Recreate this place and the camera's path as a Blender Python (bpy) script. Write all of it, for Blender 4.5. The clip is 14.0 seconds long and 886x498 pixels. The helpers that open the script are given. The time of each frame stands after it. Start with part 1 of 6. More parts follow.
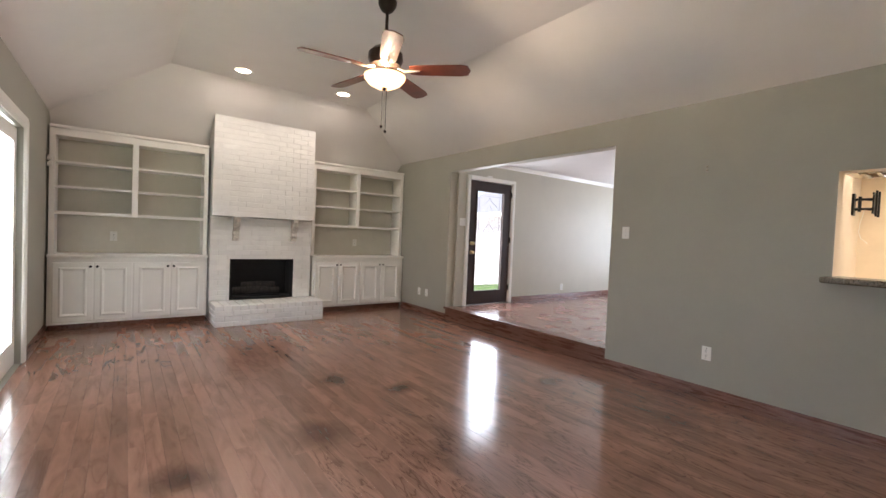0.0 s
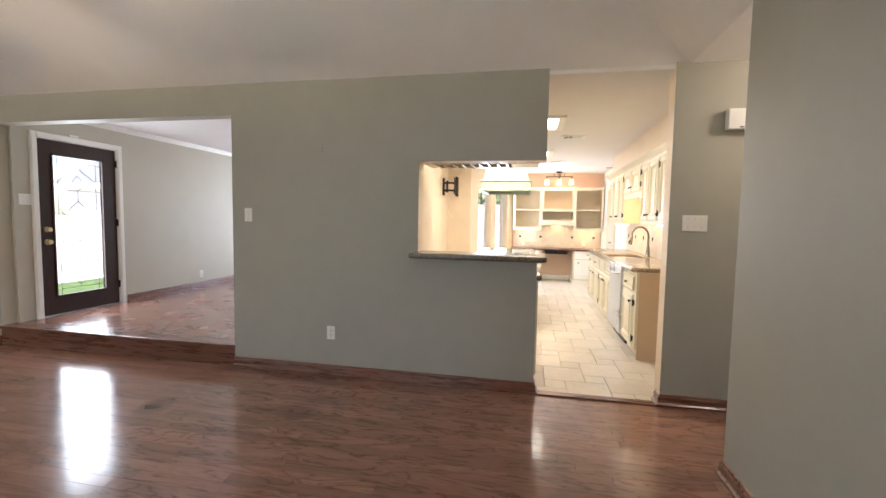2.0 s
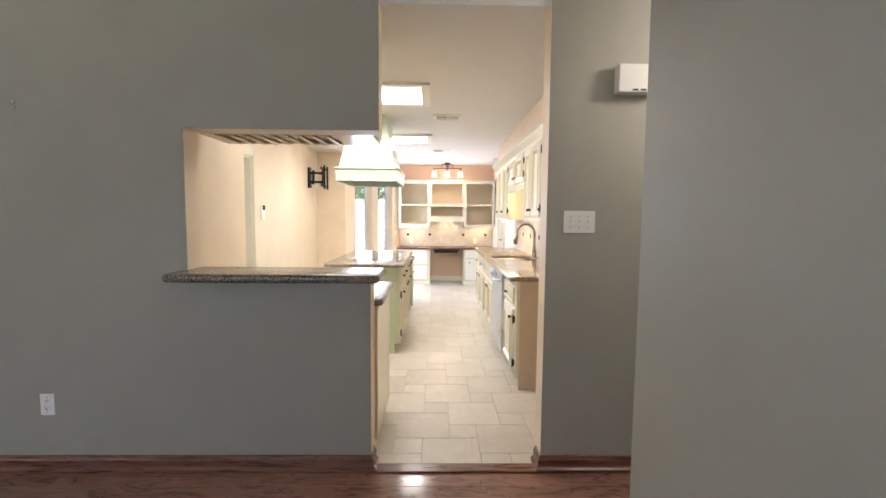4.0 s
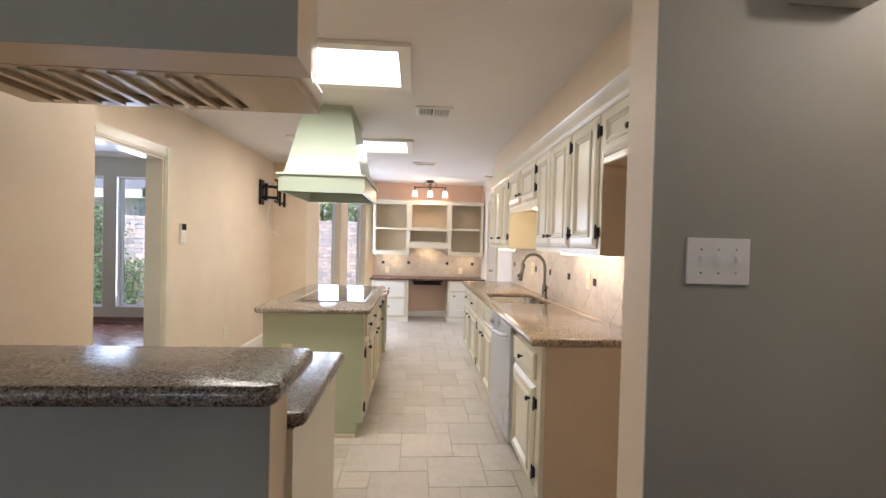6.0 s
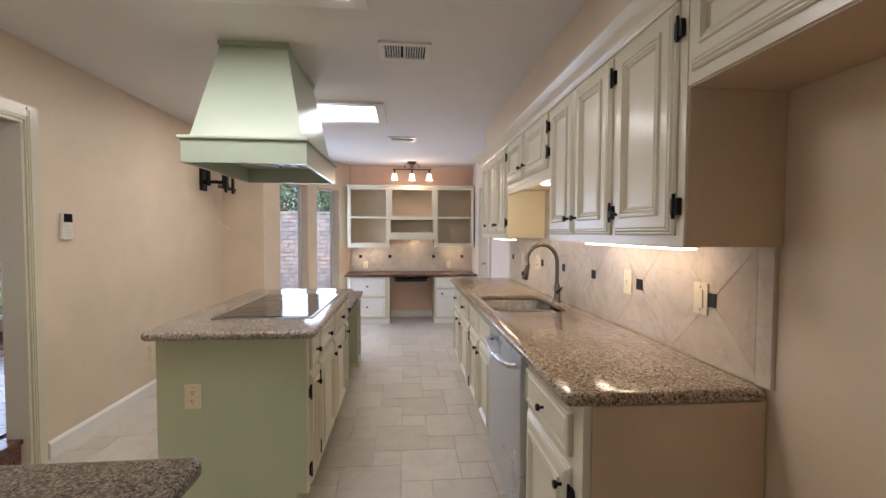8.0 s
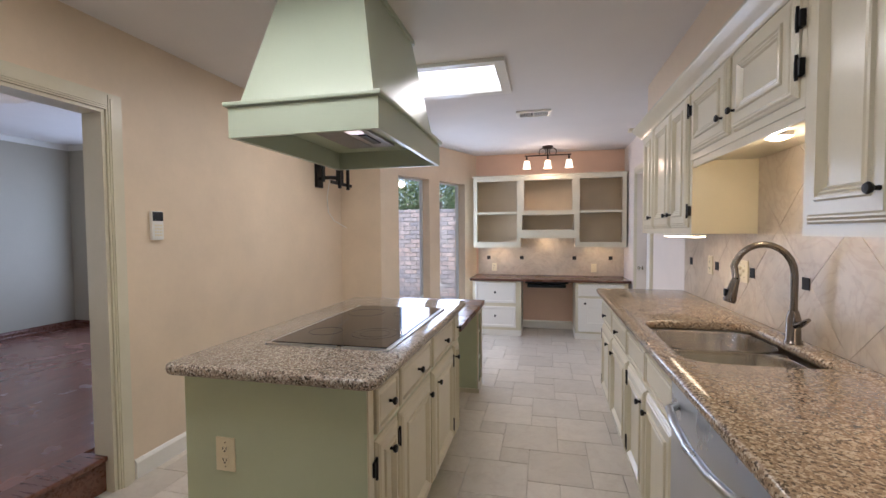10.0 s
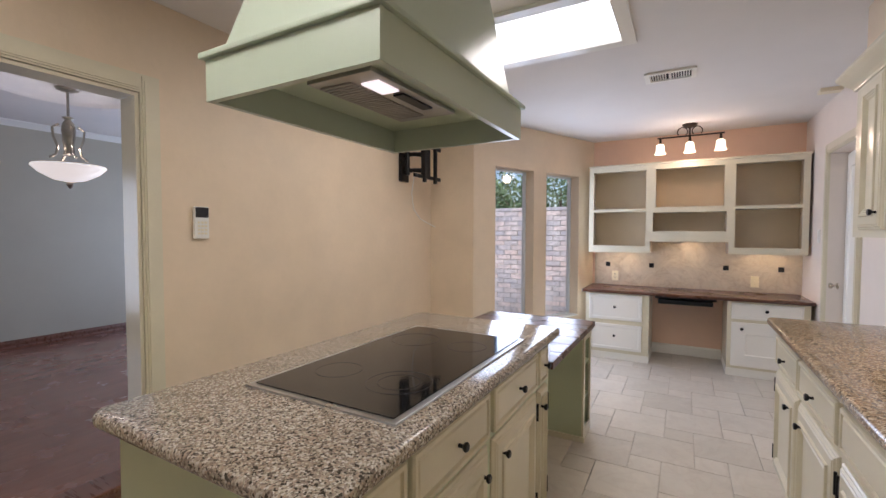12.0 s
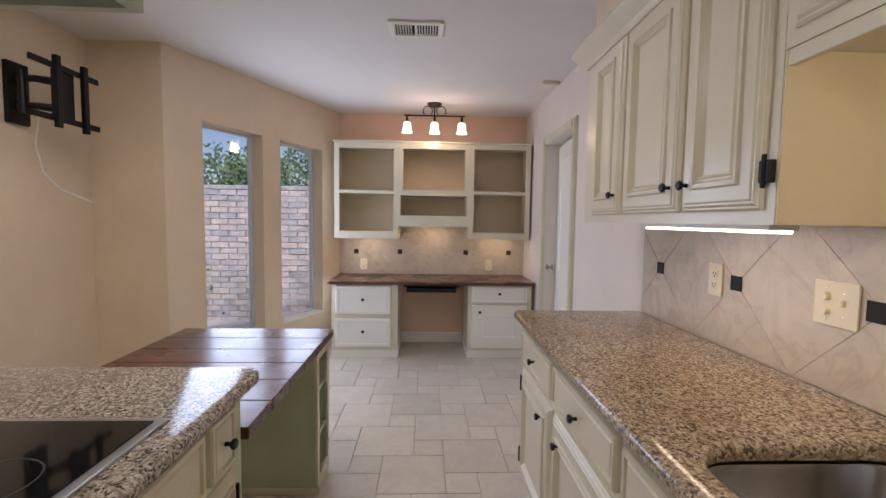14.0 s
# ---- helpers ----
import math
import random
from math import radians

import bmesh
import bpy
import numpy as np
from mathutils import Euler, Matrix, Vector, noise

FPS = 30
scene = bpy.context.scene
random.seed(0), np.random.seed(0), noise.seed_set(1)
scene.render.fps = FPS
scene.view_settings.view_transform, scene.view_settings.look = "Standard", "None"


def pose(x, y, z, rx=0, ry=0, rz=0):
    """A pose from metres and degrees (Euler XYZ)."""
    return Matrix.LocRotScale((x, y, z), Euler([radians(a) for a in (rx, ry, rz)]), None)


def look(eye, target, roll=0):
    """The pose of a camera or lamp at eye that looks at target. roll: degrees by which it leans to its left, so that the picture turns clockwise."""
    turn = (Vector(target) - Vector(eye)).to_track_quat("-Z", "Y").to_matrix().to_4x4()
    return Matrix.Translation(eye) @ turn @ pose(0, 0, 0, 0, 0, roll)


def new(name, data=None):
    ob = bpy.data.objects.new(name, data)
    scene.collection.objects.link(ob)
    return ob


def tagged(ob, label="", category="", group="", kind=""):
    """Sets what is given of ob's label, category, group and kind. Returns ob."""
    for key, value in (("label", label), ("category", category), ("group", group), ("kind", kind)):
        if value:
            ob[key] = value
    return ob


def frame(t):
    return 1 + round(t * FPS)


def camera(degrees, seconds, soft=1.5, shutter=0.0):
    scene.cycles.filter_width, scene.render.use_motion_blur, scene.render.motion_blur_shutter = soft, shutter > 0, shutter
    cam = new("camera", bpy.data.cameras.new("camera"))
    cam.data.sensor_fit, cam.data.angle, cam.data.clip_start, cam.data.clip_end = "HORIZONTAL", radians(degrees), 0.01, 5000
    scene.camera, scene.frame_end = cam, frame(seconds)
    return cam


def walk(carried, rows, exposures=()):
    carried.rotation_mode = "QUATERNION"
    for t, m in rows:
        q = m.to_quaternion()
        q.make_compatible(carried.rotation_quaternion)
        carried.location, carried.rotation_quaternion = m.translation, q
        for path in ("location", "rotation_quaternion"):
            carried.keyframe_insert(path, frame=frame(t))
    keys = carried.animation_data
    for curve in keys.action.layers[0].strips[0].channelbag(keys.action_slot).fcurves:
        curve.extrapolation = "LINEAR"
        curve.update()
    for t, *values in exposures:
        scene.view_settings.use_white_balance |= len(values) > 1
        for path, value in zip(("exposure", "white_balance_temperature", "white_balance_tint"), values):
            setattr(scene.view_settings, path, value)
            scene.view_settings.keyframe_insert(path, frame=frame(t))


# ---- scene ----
cam = camera(91.9, 14.0)
PATH = [
    (0, (-0.041, 0.082, 1.258), (-1.643, 1.277, 1.2), 2.4),
    (0.5, (-0.013, 0.112, 1.258), (-1.452, 1.497, 1.164), 1.6),
    (1, (-0.005, 0.176, 1.256), (-1.099, 1.845, 1.131), 1.3),
    (1.5, (0.045, 0.426, 1.316), (-0.642, 2.3, 1.19), 1.2),
    (2, (0.072, 0.65, 1.358), (-0.315, 2.607, 1.221), 1.0),
    (2.5, (0.16, 0.978, 1.355), (-0.041, 2.964, 1.224), 0.9),
    (3, (0.25, 1.234, 1.362), (0.272, 3.229, 1.232), 1.1),
    (3.5, (0.396, 1.529, 1.37), (0.422, 3.524, 1.231), 0.7),
    (4, (0.492, 1.785, 1.385), (0.525, 3.779, 1.233), 0.5),
    (4.2, (0.503, 1.907, 1.385), (0.552, 3.903, 1.268), 0.6),
    (6.3, (0.473, 3.135, 1.393), (0.633, 5.128, 1.362), 1.7),
    (6.5, (0.467, 3.217, 1.39), (0.662, 5.207, 1.345), 1.5),
    (7, (0.495, 3.42, 1.38), (0.712, 5.407, 1.31), 1.1),
    (7.2, (0.526, 3.515, 1.387), (0.737, 5.502, 1.317), 0.8),
    (9.3, (0.667, 4.514, 1.375), (0.546, 6.508, 1.283), -0.5),
    (9.5, (0.676, 4.586, 1.377), (0.428, 6.568, 1.28), -0.7),
    (10, (0.68, 4.785, 1.363), (0.217, 6.729, 1.285), -0.4),
    (10.5, (0.663, 5.003, 1.368), (0.068, 6.911, 1.297), -0.1),
    (11, (0.638, 5.19, 1.363), (-0.195, 7.007, 1.293), -0.3),
    (11.5, (0.646, 5.384, 1.365), (-0.382, 7.099, 1.297), -0.5),
    (12, (0.681, 5.499, 1.361), (-0.299, 7.241, 1.287), 0.1),
    (12.5, (0.709, 5.624, 1.342), (0.055, 7.511, 1.239), 0.8),
    (13, (0.682, 5.819, 1.354), (0.456, 7.803, 1.249), 1.3),
    (13.5, (0.642, 6.017, 1.358), (0.657, 8.012, 1.223), 1.2),
    (14, (0.652, 6.303, 1.347), (0.727, 8.297, 1.211), 0.8),
]
walk(cam, [(t, look(e, g, r)) for t, e, g, r in PATH],
     exposures=[(0, 1.25, 6700, 17), (2.0, 1.3, 6600, 15), (3.0, 1.2, 6180, 14), (4.2, 1.1, 5980, 14), (6.3, 0.33, 6000, 18), (9.3, -0.2, 5700, 19), (11.5, -0.2, 5800, 19), (12.5, -0.17, 6000, 20), (13.0, -0.28, 6050, 20), (13.5, -0.45, 6050, 21), (14, -0.5, 5950, 21)])

# ---- world and sun ----
world = bpy.data.worlds.new("sky")
scene.world = world
world.use_nodes = True
wn, wl = world.node_tree.nodes, world.node_tree.links
sky = wn.new("ShaderNodeTexSky")
sky.sky_type, sky.sun_disc = "NISHITA", False
sky.sun_elevation, sky.sun_rotation = radians(61.3), radians(156)
wl.new(sky.outputs[0], wn["Background"].inputs[0])
wn["Background"].inputs[1].default_value = 0.15
sun = new("sun", bpy.data.lights.new("sun", "SUN"))
sun.data.energy, sun.data.angle, sun.data.color = 5.0, radians(14), (1, 0.98, 0.95)
sun.matrix_world = look((0, 0, 20), (-2.0, 4.5, 11.0))


def area(name, x, y, z, sx, sy, watts, col, rot):
    """A lamp that stands in for daylight in an opening or for a fixture."""
    l = new(name, bpy.data.lights.new(name, "AREA"))
    l.data.shape, l.data.size, l.data.size_y = "RECTANGLE", sx, sy
    l.data.energy, l.data.color = watts, col
    l.matrix_world = pose(x, y, z, *rot)
    return l


DAY = (0.80, 0.90, 1.0)
area("daylight_patio_door", -4.2, -0.66, 1.1, 1.7, 1.9, 88, DAY, (-90, 0, 0))
# Fill lamp for the den, set in an opening that is never in view.
area("daylight_den_window", -1.6, -0.66, 1.3, 1.6, 1.5, 118, DAY, (-90, 0, 0))
area("daylight_dining_window", -3.4, 9.02, 1.35, 2.6, 1.6, 56, (0.66, 0.80, 1.0), (90, 0, 180))
area("daylight_entry_door", -5.20, 4.85, 1.2, 1.6, 0.58, 14, DAY, (0, 90, 180))
for bx, by in ((-0.836, 9.715), (-0.524, 10.424)):
    area("daylight_bay_window", bx, by, 1.21, 0.50, 1.55, 14, (0.76, 0.87, 1.0), (90, 0, -114))

def bulb(name, x, y, z, r, watts, col):
    l = new(name, bpy.data.lights.new(name, "POINT"))
    l.data.energy, l.data.color, l.data.shadow_soft_size = watts, col, r
    l.location = (x, y, z)
    return l


bulb("hall_bulb", 2.2, 3.5, 2.33, 0.08, 12, (1.0, 0.86, 0.70))
WARM = (1.0, 0.80, 0.50)
for ly in (1.17, 2.40):
    area("recessed_lamp", -5.53, ly, 3.085, 0.14, 0.14, 4.5, (1.0, 0.92, 0.82), (0, 0, 0))
bulb("fan_bulb", -3.05, 1.69, 2.535, 0.03, 34, (1.0, 0.80, 0.58))
bulb("chandelier_bulb", -3.5, 7.0, 2.0, 0.06, 6, (1.0, 0.88, 0.74))
area("panel_light_one", -0.226, 5.673, 2.425, 1.10, 0.5, 15.5, (1.0, 0.915, 0.74), (0, 0, 0))
area("panel_light_two", -0.226, 7.86, 2.425, 1.10, 0.5, 15.5, (1.0, 0.915, 0.74), (0, 0, 0))

# ---- materials ----


def nodes_of(name):
    m = bpy.data.materials.new(name)
    m.use_nodes = True
    nt = m.node_tree
    return m, nt, nt.nodes["Principled BSDF"]


def add(nt, kind, **vals):
    n = nt.nodes.new(kind)
    for k, v in vals.items():
        n.inputs[k.replace("_", " ")].default_value = v
    return n


def ramp(nt, src, stops):
    r = nt.nodes.new("ShaderNodeValToRGB")
    while len(r.color_ramp.elements) < len(stops):
        r.color_ramp.elements.new(0.5)
    for e, (p, c) in zip(r.color_ramp.elements, stops):
        e.position, e.color = p, (*c, 1)
    nt.links.new(src, r.inputs[0])
    return r.outputs[0]


def mixc(nt, a, b, fac, mode="MIX"):
    m = nt.nodes.new("ShaderNodeMix")
    m.data_type, m.blend_type = "RGBA", mode
    for sock, v in ((m.inputs[0], fac), (m.inputs[6], a), (m.inputs[7], b)):
        if isinstance(v, bpy.types.NodeSocket):
            nt.links.new(v, sock)
        else:
            sock.default_value = v if isinstance(v, float) else (*v, 1)
    return m.outputs[2]


def bumped(nt, bsdf, src, strength, dist=0.002):
    b = add(nt, "ShaderNodeBump", Strength=strength, Distance=dist)
    nt.links.new(src, b.inputs["Height"])
    nt.links.new(b.outputs[0], bsdf.inputs["Normal"])


def coords(nt, scale=(1, 1, 1), world_space=True):
    if world_space:
        src = nt.nodes.new("ShaderNodeNewGeometry").outputs["Position"]
    else:
        src = nt.nodes.new("ShaderNodeTexCoord").outputs["Object"]
    mp = add(nt, "ShaderNodeMapping", Scale=scale)
    nt.links.new(src, mp.inputs[0])
    return mp.outputs[0]


def shade(c, k):
    return tuple(min(1.0, v * k) for v in c)


def mat(name, col, rough=0.5, metal=0.0, var=0.06, scale=3.0, bump=0.0, bscale=90.0, coat=0.0, aniso=(1, 1, 1), rvar=0.02):
    m, nt, b = nodes_of(name)
    v = coords(nt, aniso)
    n1 = add(nt, "ShaderNodeTexNoise", Scale=scale, Detail=5.0, Roughness=0.6)
    n2 = add(nt, "ShaderNodeTexNoise", Scale=bscale, Detail=4.0, Roughness=0.6)
    nt.links.new(v, n1.inputs[0]), nt.links.new(v, n2.inputs[0])
    c1 = ramp(nt, n1.outputs[0], [(0.3, shade(col, 1 - var)), (0.7, shade(col, 1 + var))])
    c2 = ramp(nt, n2.outputs[0], [(0.3, (0.94, 0.94, 0.94)), (0.7, (1, 1, 1))])
    nt.links.new(mixc(nt, c1, c2, min(1.0, var * 8), "MULTIPLY"), b.inputs["Base Color"])
    rr = add(nt, "ShaderNodeMapRange", From_Min=0.3, From_Max=0.7, To_Min=max(0.02, rough - rvar), To_Max=rough + rvar)
    nt.links.new(n1.outputs[0], rr.inputs[0]), nt.links.new(rr.outputs[0], b.inputs["Roughness"])
    b.inputs["Metallic"].default_value = metal
    b.inputs["Coat Weight"].default_value = coat
    b.inputs["Coat Roughness"].default_value = 0.15
    if bump:
        bumped(nt, b, n2.outputs[0], bump)
    return m


def emit(name, col, strength):
    m, nt, b = nodes_of(name)
    b.inputs["Base Color"].default_value = (*col, 1)
    b.inputs["Emission Color"].default_value = (*col, 1)
    b.inputs["Emission Strength"].default_value = strength
    return m


STAINS = [(-2.59, 1.06, 0.17), (-2.46, 0.40, 0.16), (-3.5, 1.55, 0.14), (-3.02, 1.94, 0.12), (-2.52, 3.16, 0.12)]


def wood(name, dark, light, axis, rough=0.25, stain=0.0, island=False, coat=0.0, spread=0.28, turns=13.0):
    """Boards with grain along an axis; each board has a tone of its own."""
    m, nt, b = nodes_of(name)
    if island:
        rnd = nt.nodes.new("ShaderNodeNewGeometry").outputs["Random Per Island"]
    else:
        rnd = nt.nodes.new("ShaderNodeObjectInfo").outputs["Random"]
    pos = nt.nodes.new("ShaderNodeNewGeometry").outputs["Position"]
    off = nt.nodes.new("ShaderNodeCombineXYZ")
    k = nt.nodes.new("ShaderNodeMath")
    k.operation = "MULTIPLY"
    k.inputs[1].default_value = 37.0
    nt.links.new(rnd, k.inputs[0])
    for i in range(3):
        nt.links.new(k.outputs[0], off.inputs[i])
    sm = nt.nodes.new("ShaderNodeVectorMath")
    nt.links.new(pos, sm.inputs[0]), nt.links.new(off.outputs[0], sm.inputs[1])
    s1 = (2.0, 9, 9) if axis == "x" else (9, 2.0, 9)
    s2 = (5, 110, 110) if axis == "x" else (110, 5, 110)
    m1, m2 = add(nt, "ShaderNodeMapping", Scale=s1), add(nt, "ShaderNodeMapping", Scale=s2)
    nt.links.new(sm.outputs[0], m1.inputs[0]), nt.links.new(sm.outputs[0], m2.inputs[0])
    n1 = add(nt, "ShaderNodeTexNoise", Scale=1.0, Detail=3.0, Distortion=1.2)
    n2 = add(nt, "ShaderNodeTexNoise", Scale=1.0, Detail=5.0, Roughness=0.65)
    nt.links.new(m1.outputs[0], n1.inputs[0]), nt.links.new(m2.outputs[0], n2.inputs[0])
    rings = nt.nodes.new("ShaderNodeMath")
    rings.operation = "MULTIPLY"
    rings.inputs[1].default_value = turns
    nt.links.new(n1.outputs[0], rings.inputs[0])
    fr = nt.nodes.new("ShaderNodeMath")
    fr.operation = "PINGPONG"
    fr.inputs[1].default_value = 1.0
    nt.links.new(rings.outputs[0], fr.inputs[0])
    base = ramp(nt, fr.outputs[0], [(0.0, dark), (0.20, shade(light, 0.82)), (1.0, light)])
    fine = ramp(nt, n2.outputs[0], [(0.35, (0.80, 0.76, 0.74)), (0.6, (1, 1, 1))])
    c = mixc(nt, base, fine, 0.25 if island else 0.7, "MULTIPLY")
    tone = ramp(nt, rnd, [(0.0, (1 - spread,) * 3), (1.0, (1.0, 1.0, 1.0))])
    c = mixc(nt, c, tone, 1.0, "MULTIPLY")
    if stain:
        n3 = add(nt, "ShaderNodeTexNoise", Scale=1.1, Detail=6.0, Roughness=0.62)
        nt.links.new(pos, n3.inputs[0])
        st = ramp(nt, n3.outputs[0], [(0.56, (1, 1, 1)), (0.70, (0.42, 0.38, 0.38))])
        c = mixc(nt, c, st, stain, "MULTIPLY")
        wob = nt.nodes.new("ShaderNodeVectorMath")
        wob.operation = "MULTIPLY_ADD"
        wob.inputs[1].default_value = (0.5, 0.5, 0.0)
        nt.links.new(n3.outputs["Color"], wob.inputs[0]), nt.links.new(pos, wob.inputs[2])
        for sx, sy, sr in STAINS:
            dist = nt.nodes.new("ShaderNodeVectorMath")
            dist.operation = "DISTANCE"
            dist.inputs[1].default_value = (sx + 0.25, sy + 0.25, 0)
            nt.links.new(wob.outputs[0], dist.inputs[0])
            st = ramp(nt, dist.outputs["Value"], [(sr * 0.35, (0.34, 0.31, 0.31)), (sr * 1.3, (1, 1, 1))])
            c = mixc(nt, c, st, 0.9, "MULTIPLY")
    nt.links.new(c, b.inputs["Base Color"])
    n4 = add(nt, "ShaderNodeTexNoise", Scale=4.0, Detail=4.0)
    nt.links.new(pos, n4.inputs[0])
    rr = add(nt, "ShaderNodeMapRange", From_Min=0.3, From_Max=0.7, To_Min=rough * 0.75, To_Max=rough * 1.3)
    nt.links.new(n4.outputs[0], rr.inputs[0]), nt.links.new(rr.outputs[0], b.inputs["Roughness"])
    b.inputs["Coat Weight"].default_value = coat
    b.inputs["Coat Roughness"].default_value = 0.12
    bumped(nt, b, n2.outputs[0], 0.012, 0.001)
    return m


def granite(name, tones, rough=0.12, cell=160.0):
    m, nt, b = nodes_of(name)
    v = coords(nt)
    w = add(nt, "ShaderNodeTexNoise", Scale=60.0, Detail=3.0)
    nt.links.new(v, w.inputs[0])
    vv = nt.nodes.new("ShaderNodeVectorMath")
    vv.operation = "MULTIPLY_ADD"
    nt.links.new(w.outputs["Color"], vv.inputs[0])
    vv.inputs[1].default_value = (0.012, 0.012, 0.012)
    nt.links.new(v, vv.inputs[2])
    vo = add(nt, "ShaderNodeTexVoronoi", Scale=cell)
    nt.links.new(vv.outputs[0], vo.inputs["Vector"])
    sep = nt.nodes.new("ShaderNodeSeparateColor")
    nt.links.new(vo.outputs["Color"], sep.inputs[0])
    c = ramp(nt, sep.outputs[0], [(i / (len(tones)), t) for i, t in enumerate(tones)])
    c.node.color_ramp.interpolation = "CONSTANT"
    n = add(nt, "ShaderNodeTexNoise", Scale=220.0, Detail=3.0)
    nt.links.new(v, n.inputs[0])
    fl = ramp(nt, n.outputs[0], [(0.34, (0.25, 0.2, 0.18)), (0.44, (1, 1, 1))])
    c = mixc(nt, c, fl, 0.65, "MULTIPLY")
    n3 = add(nt, "ShaderNodeTexNoise", Scale=5.0, Detail=3.0)
    nt.links.new(v, n3.inputs[0])
    c = mixc(nt, c, ramp(nt, n3.outputs[0], [(0.3, (0.82, 0.78, 0.74)), (0.7, (1, 1, 1))]), 1.0, "MULTIPLY")
    nt.links.new(c, b.inputs["Base Color"])
    b.inputs["Roughness"].default_value = rough
    return m


def pieces(name, col, rough, spread, var=0.12, bump=0.3, bscale=40.0, veins=0.0, island=False):
    """Tiles, bricks and stones: each piece has a tone of its own."""
    m, nt, b = nodes_of(name)
    if island:
        rnd = nt.nodes.new("ShaderNodeNewGeometry").outputs["Random Per Island"]
    else:
        rnd = nt.nodes.new("ShaderNodeObjectInfo").outputs["Random"]
    v = coords(nt)
    n1 = add(nt, "ShaderNodeTexNoise", Scale=7.0, Detail=6.0, Roughness=0.65, Distortion=0.8)
    n2 = add(nt, "ShaderNodeTexNoise", Scale=bscale, Detail=5.0)
    nt.links.new(v, n1.inputs[0]), nt.links.new(v, n2.inputs[0])
    c = ramp(nt, n1.outputs[0], [(0.28, shade(col, 1 - var)), (0.72, shade(col, 1 + var))])
    tone = ramp(nt, rnd, [(0.0, spread[0]), (0.5, (1, 1, 1)), (1.0, spread[1])])
    c = mixc(nt, c, tone, 1.0, "MULTIPLY")
    if veins:
        n3 = add(nt, "ShaderNodeTexNoise", Scale=3.0, Detail=8.0, Distortion=2.5)
        nt.links.new(v, n3.inputs[0])
        vn = ramp(nt, n3.outputs[0], [(0.46, (1, 1, 1)), (0.5, (0.8, 0.72, 0.68)), (0.54, (1, 1, 1))])
        c = mixc(nt, c, vn, veins, "MULTIPLY")
    nt.links.new(c, b.inputs["Base Color"])
    b.inputs["Roughness"].default_value = rough
    bumped(nt, b, n2.outputs[0], bump)
    return m


def glass(name, gloss=0.08, tint=(1, 1, 1)):
    m, nt, b = nodes_of(name)
    t = nt.nodes.new("ShaderNodeBsdfTransparent")
    t.inputs[0].default_value = (*tint, 1)
    g = nt.nodes.new("ShaderNodeBsdfGlossy")
    g.inputs["Roughness"].default_value = 0.03
    x = nt.nodes.new("ShaderNodeMixShader")
    x.inputs[0].default_value = gloss
    nt.links.new(t.outputs[0], x.inputs[1]), nt.links.new(g.outputs[0], x.inputs[2])
    nt.links.new(x.outputs[0], nt.nodes["Material Output"].inputs[0])
    return m


SAGE = mat("sage_wall_paint", (0.355, 0.34, 0.285), 0.55, var=0.03, bump=0.25, bscale=45)
DINING = mat("grey_dining_paint", (0.48, 0.445, 0.355), 0.55, var=0.03, bump=0.25, bscale=45)
CREAM = mat("cream_peach_wall_paint", (0.76, 0.625, 0.465), 0.5, var=0.045, bump=0.35, bscale=28)
PEACH = mat("peach_wall_paint", (0.80, 0.56, 0.42), 0.5, var=0.035, bump=0.35, bscale=28)
CEIL = mat("white_ceiling_paint", (0.78, 0.75, 0.72), 0.8, var=0.02, bump=0.35, bscale=70)
TRIM = mat("white_trim_paint", (0.84, 0.82, 0.76), 0.3, var=0.02)
CAB = mat("cream_cabinet_paint", (0.70, 0.65, 0.50), 0.30, var=0.05, coat=0.3)
WHITE = mat("white_cabinet_paint", (0.84, 0.82, 0.77), 0.35, var=0.012)
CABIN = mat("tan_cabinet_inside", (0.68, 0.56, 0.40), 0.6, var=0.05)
GREEN = mat("pale_green_paint", (0.52, 0.58, 0.41), 0.35, var=0.03)
HOODG = mat("pale_green_hood_paint", (0.43, 0.495, 0.39), 0.3, var=0.02)
BLACK = mat("black_iron", (0.012, 0.012, 0.013), 0.4, metal=0.6)
PLAST = mat("white_plastic", (0.80, 0.79, 0.75), 0.3, var=0.01)
ALMOND = mat("almond_plastic", (0.80, 0.72, 0.52), 0.3, var=0.01)
STEEL = mat("brushed_steel", (0.56, 0.58, 0.61), 0.28, metal=1.0, var=0.02, bscale=40, rvar=0.01)
NICKEL = mat("brushed_nickel", (0.55, 0.50, 0.44), 0.25, metal=1.0, var=0.04)
BRONZE = mat("dark_bronze", (0.035, 0.022, 0.016), 0.4, metal=0.7)
PEWTER = mat("antique_pewter", (0.36, 0.32, 0.26), 0.38, metal=0.85, var=0.15, scale=20)
BRASS = mat("satin_brass", (0.72, 0.58, 0.34), 0.3, metal=1.0)
COOKGLASS = mat("black_cooktop_glass", (0.010, 0.010, 0.011), 0.06, var=0.02)
SOOT = mat("soot_black", (0.010, 0.010, 0.011), 0.8, var=0.3)
DARKWOOD = mat("dark_door_wood", (0.036, 0.016, 0.010), 0.5, var=0.25, scale=6, aniso=(6, 6, 0.6))
DARKWOOD.node_tree.nodes["Principled BSDF"].inputs["Specular IOR Level"].default_value = 0.3
BASEWOOD = mat("red_brown_base_wood", (0.15, 0.058, 0.034), 0.28, var=0.3, scale=4, aniso=(1, 12, 12), coat=0.3)
OAK = wood("oak_boards", (0.175, 0.082, 0.055), (0.375, 0.195, 0.136), "x", rough=0.16, stain=0.75, coat=0.25, turns=10.0)
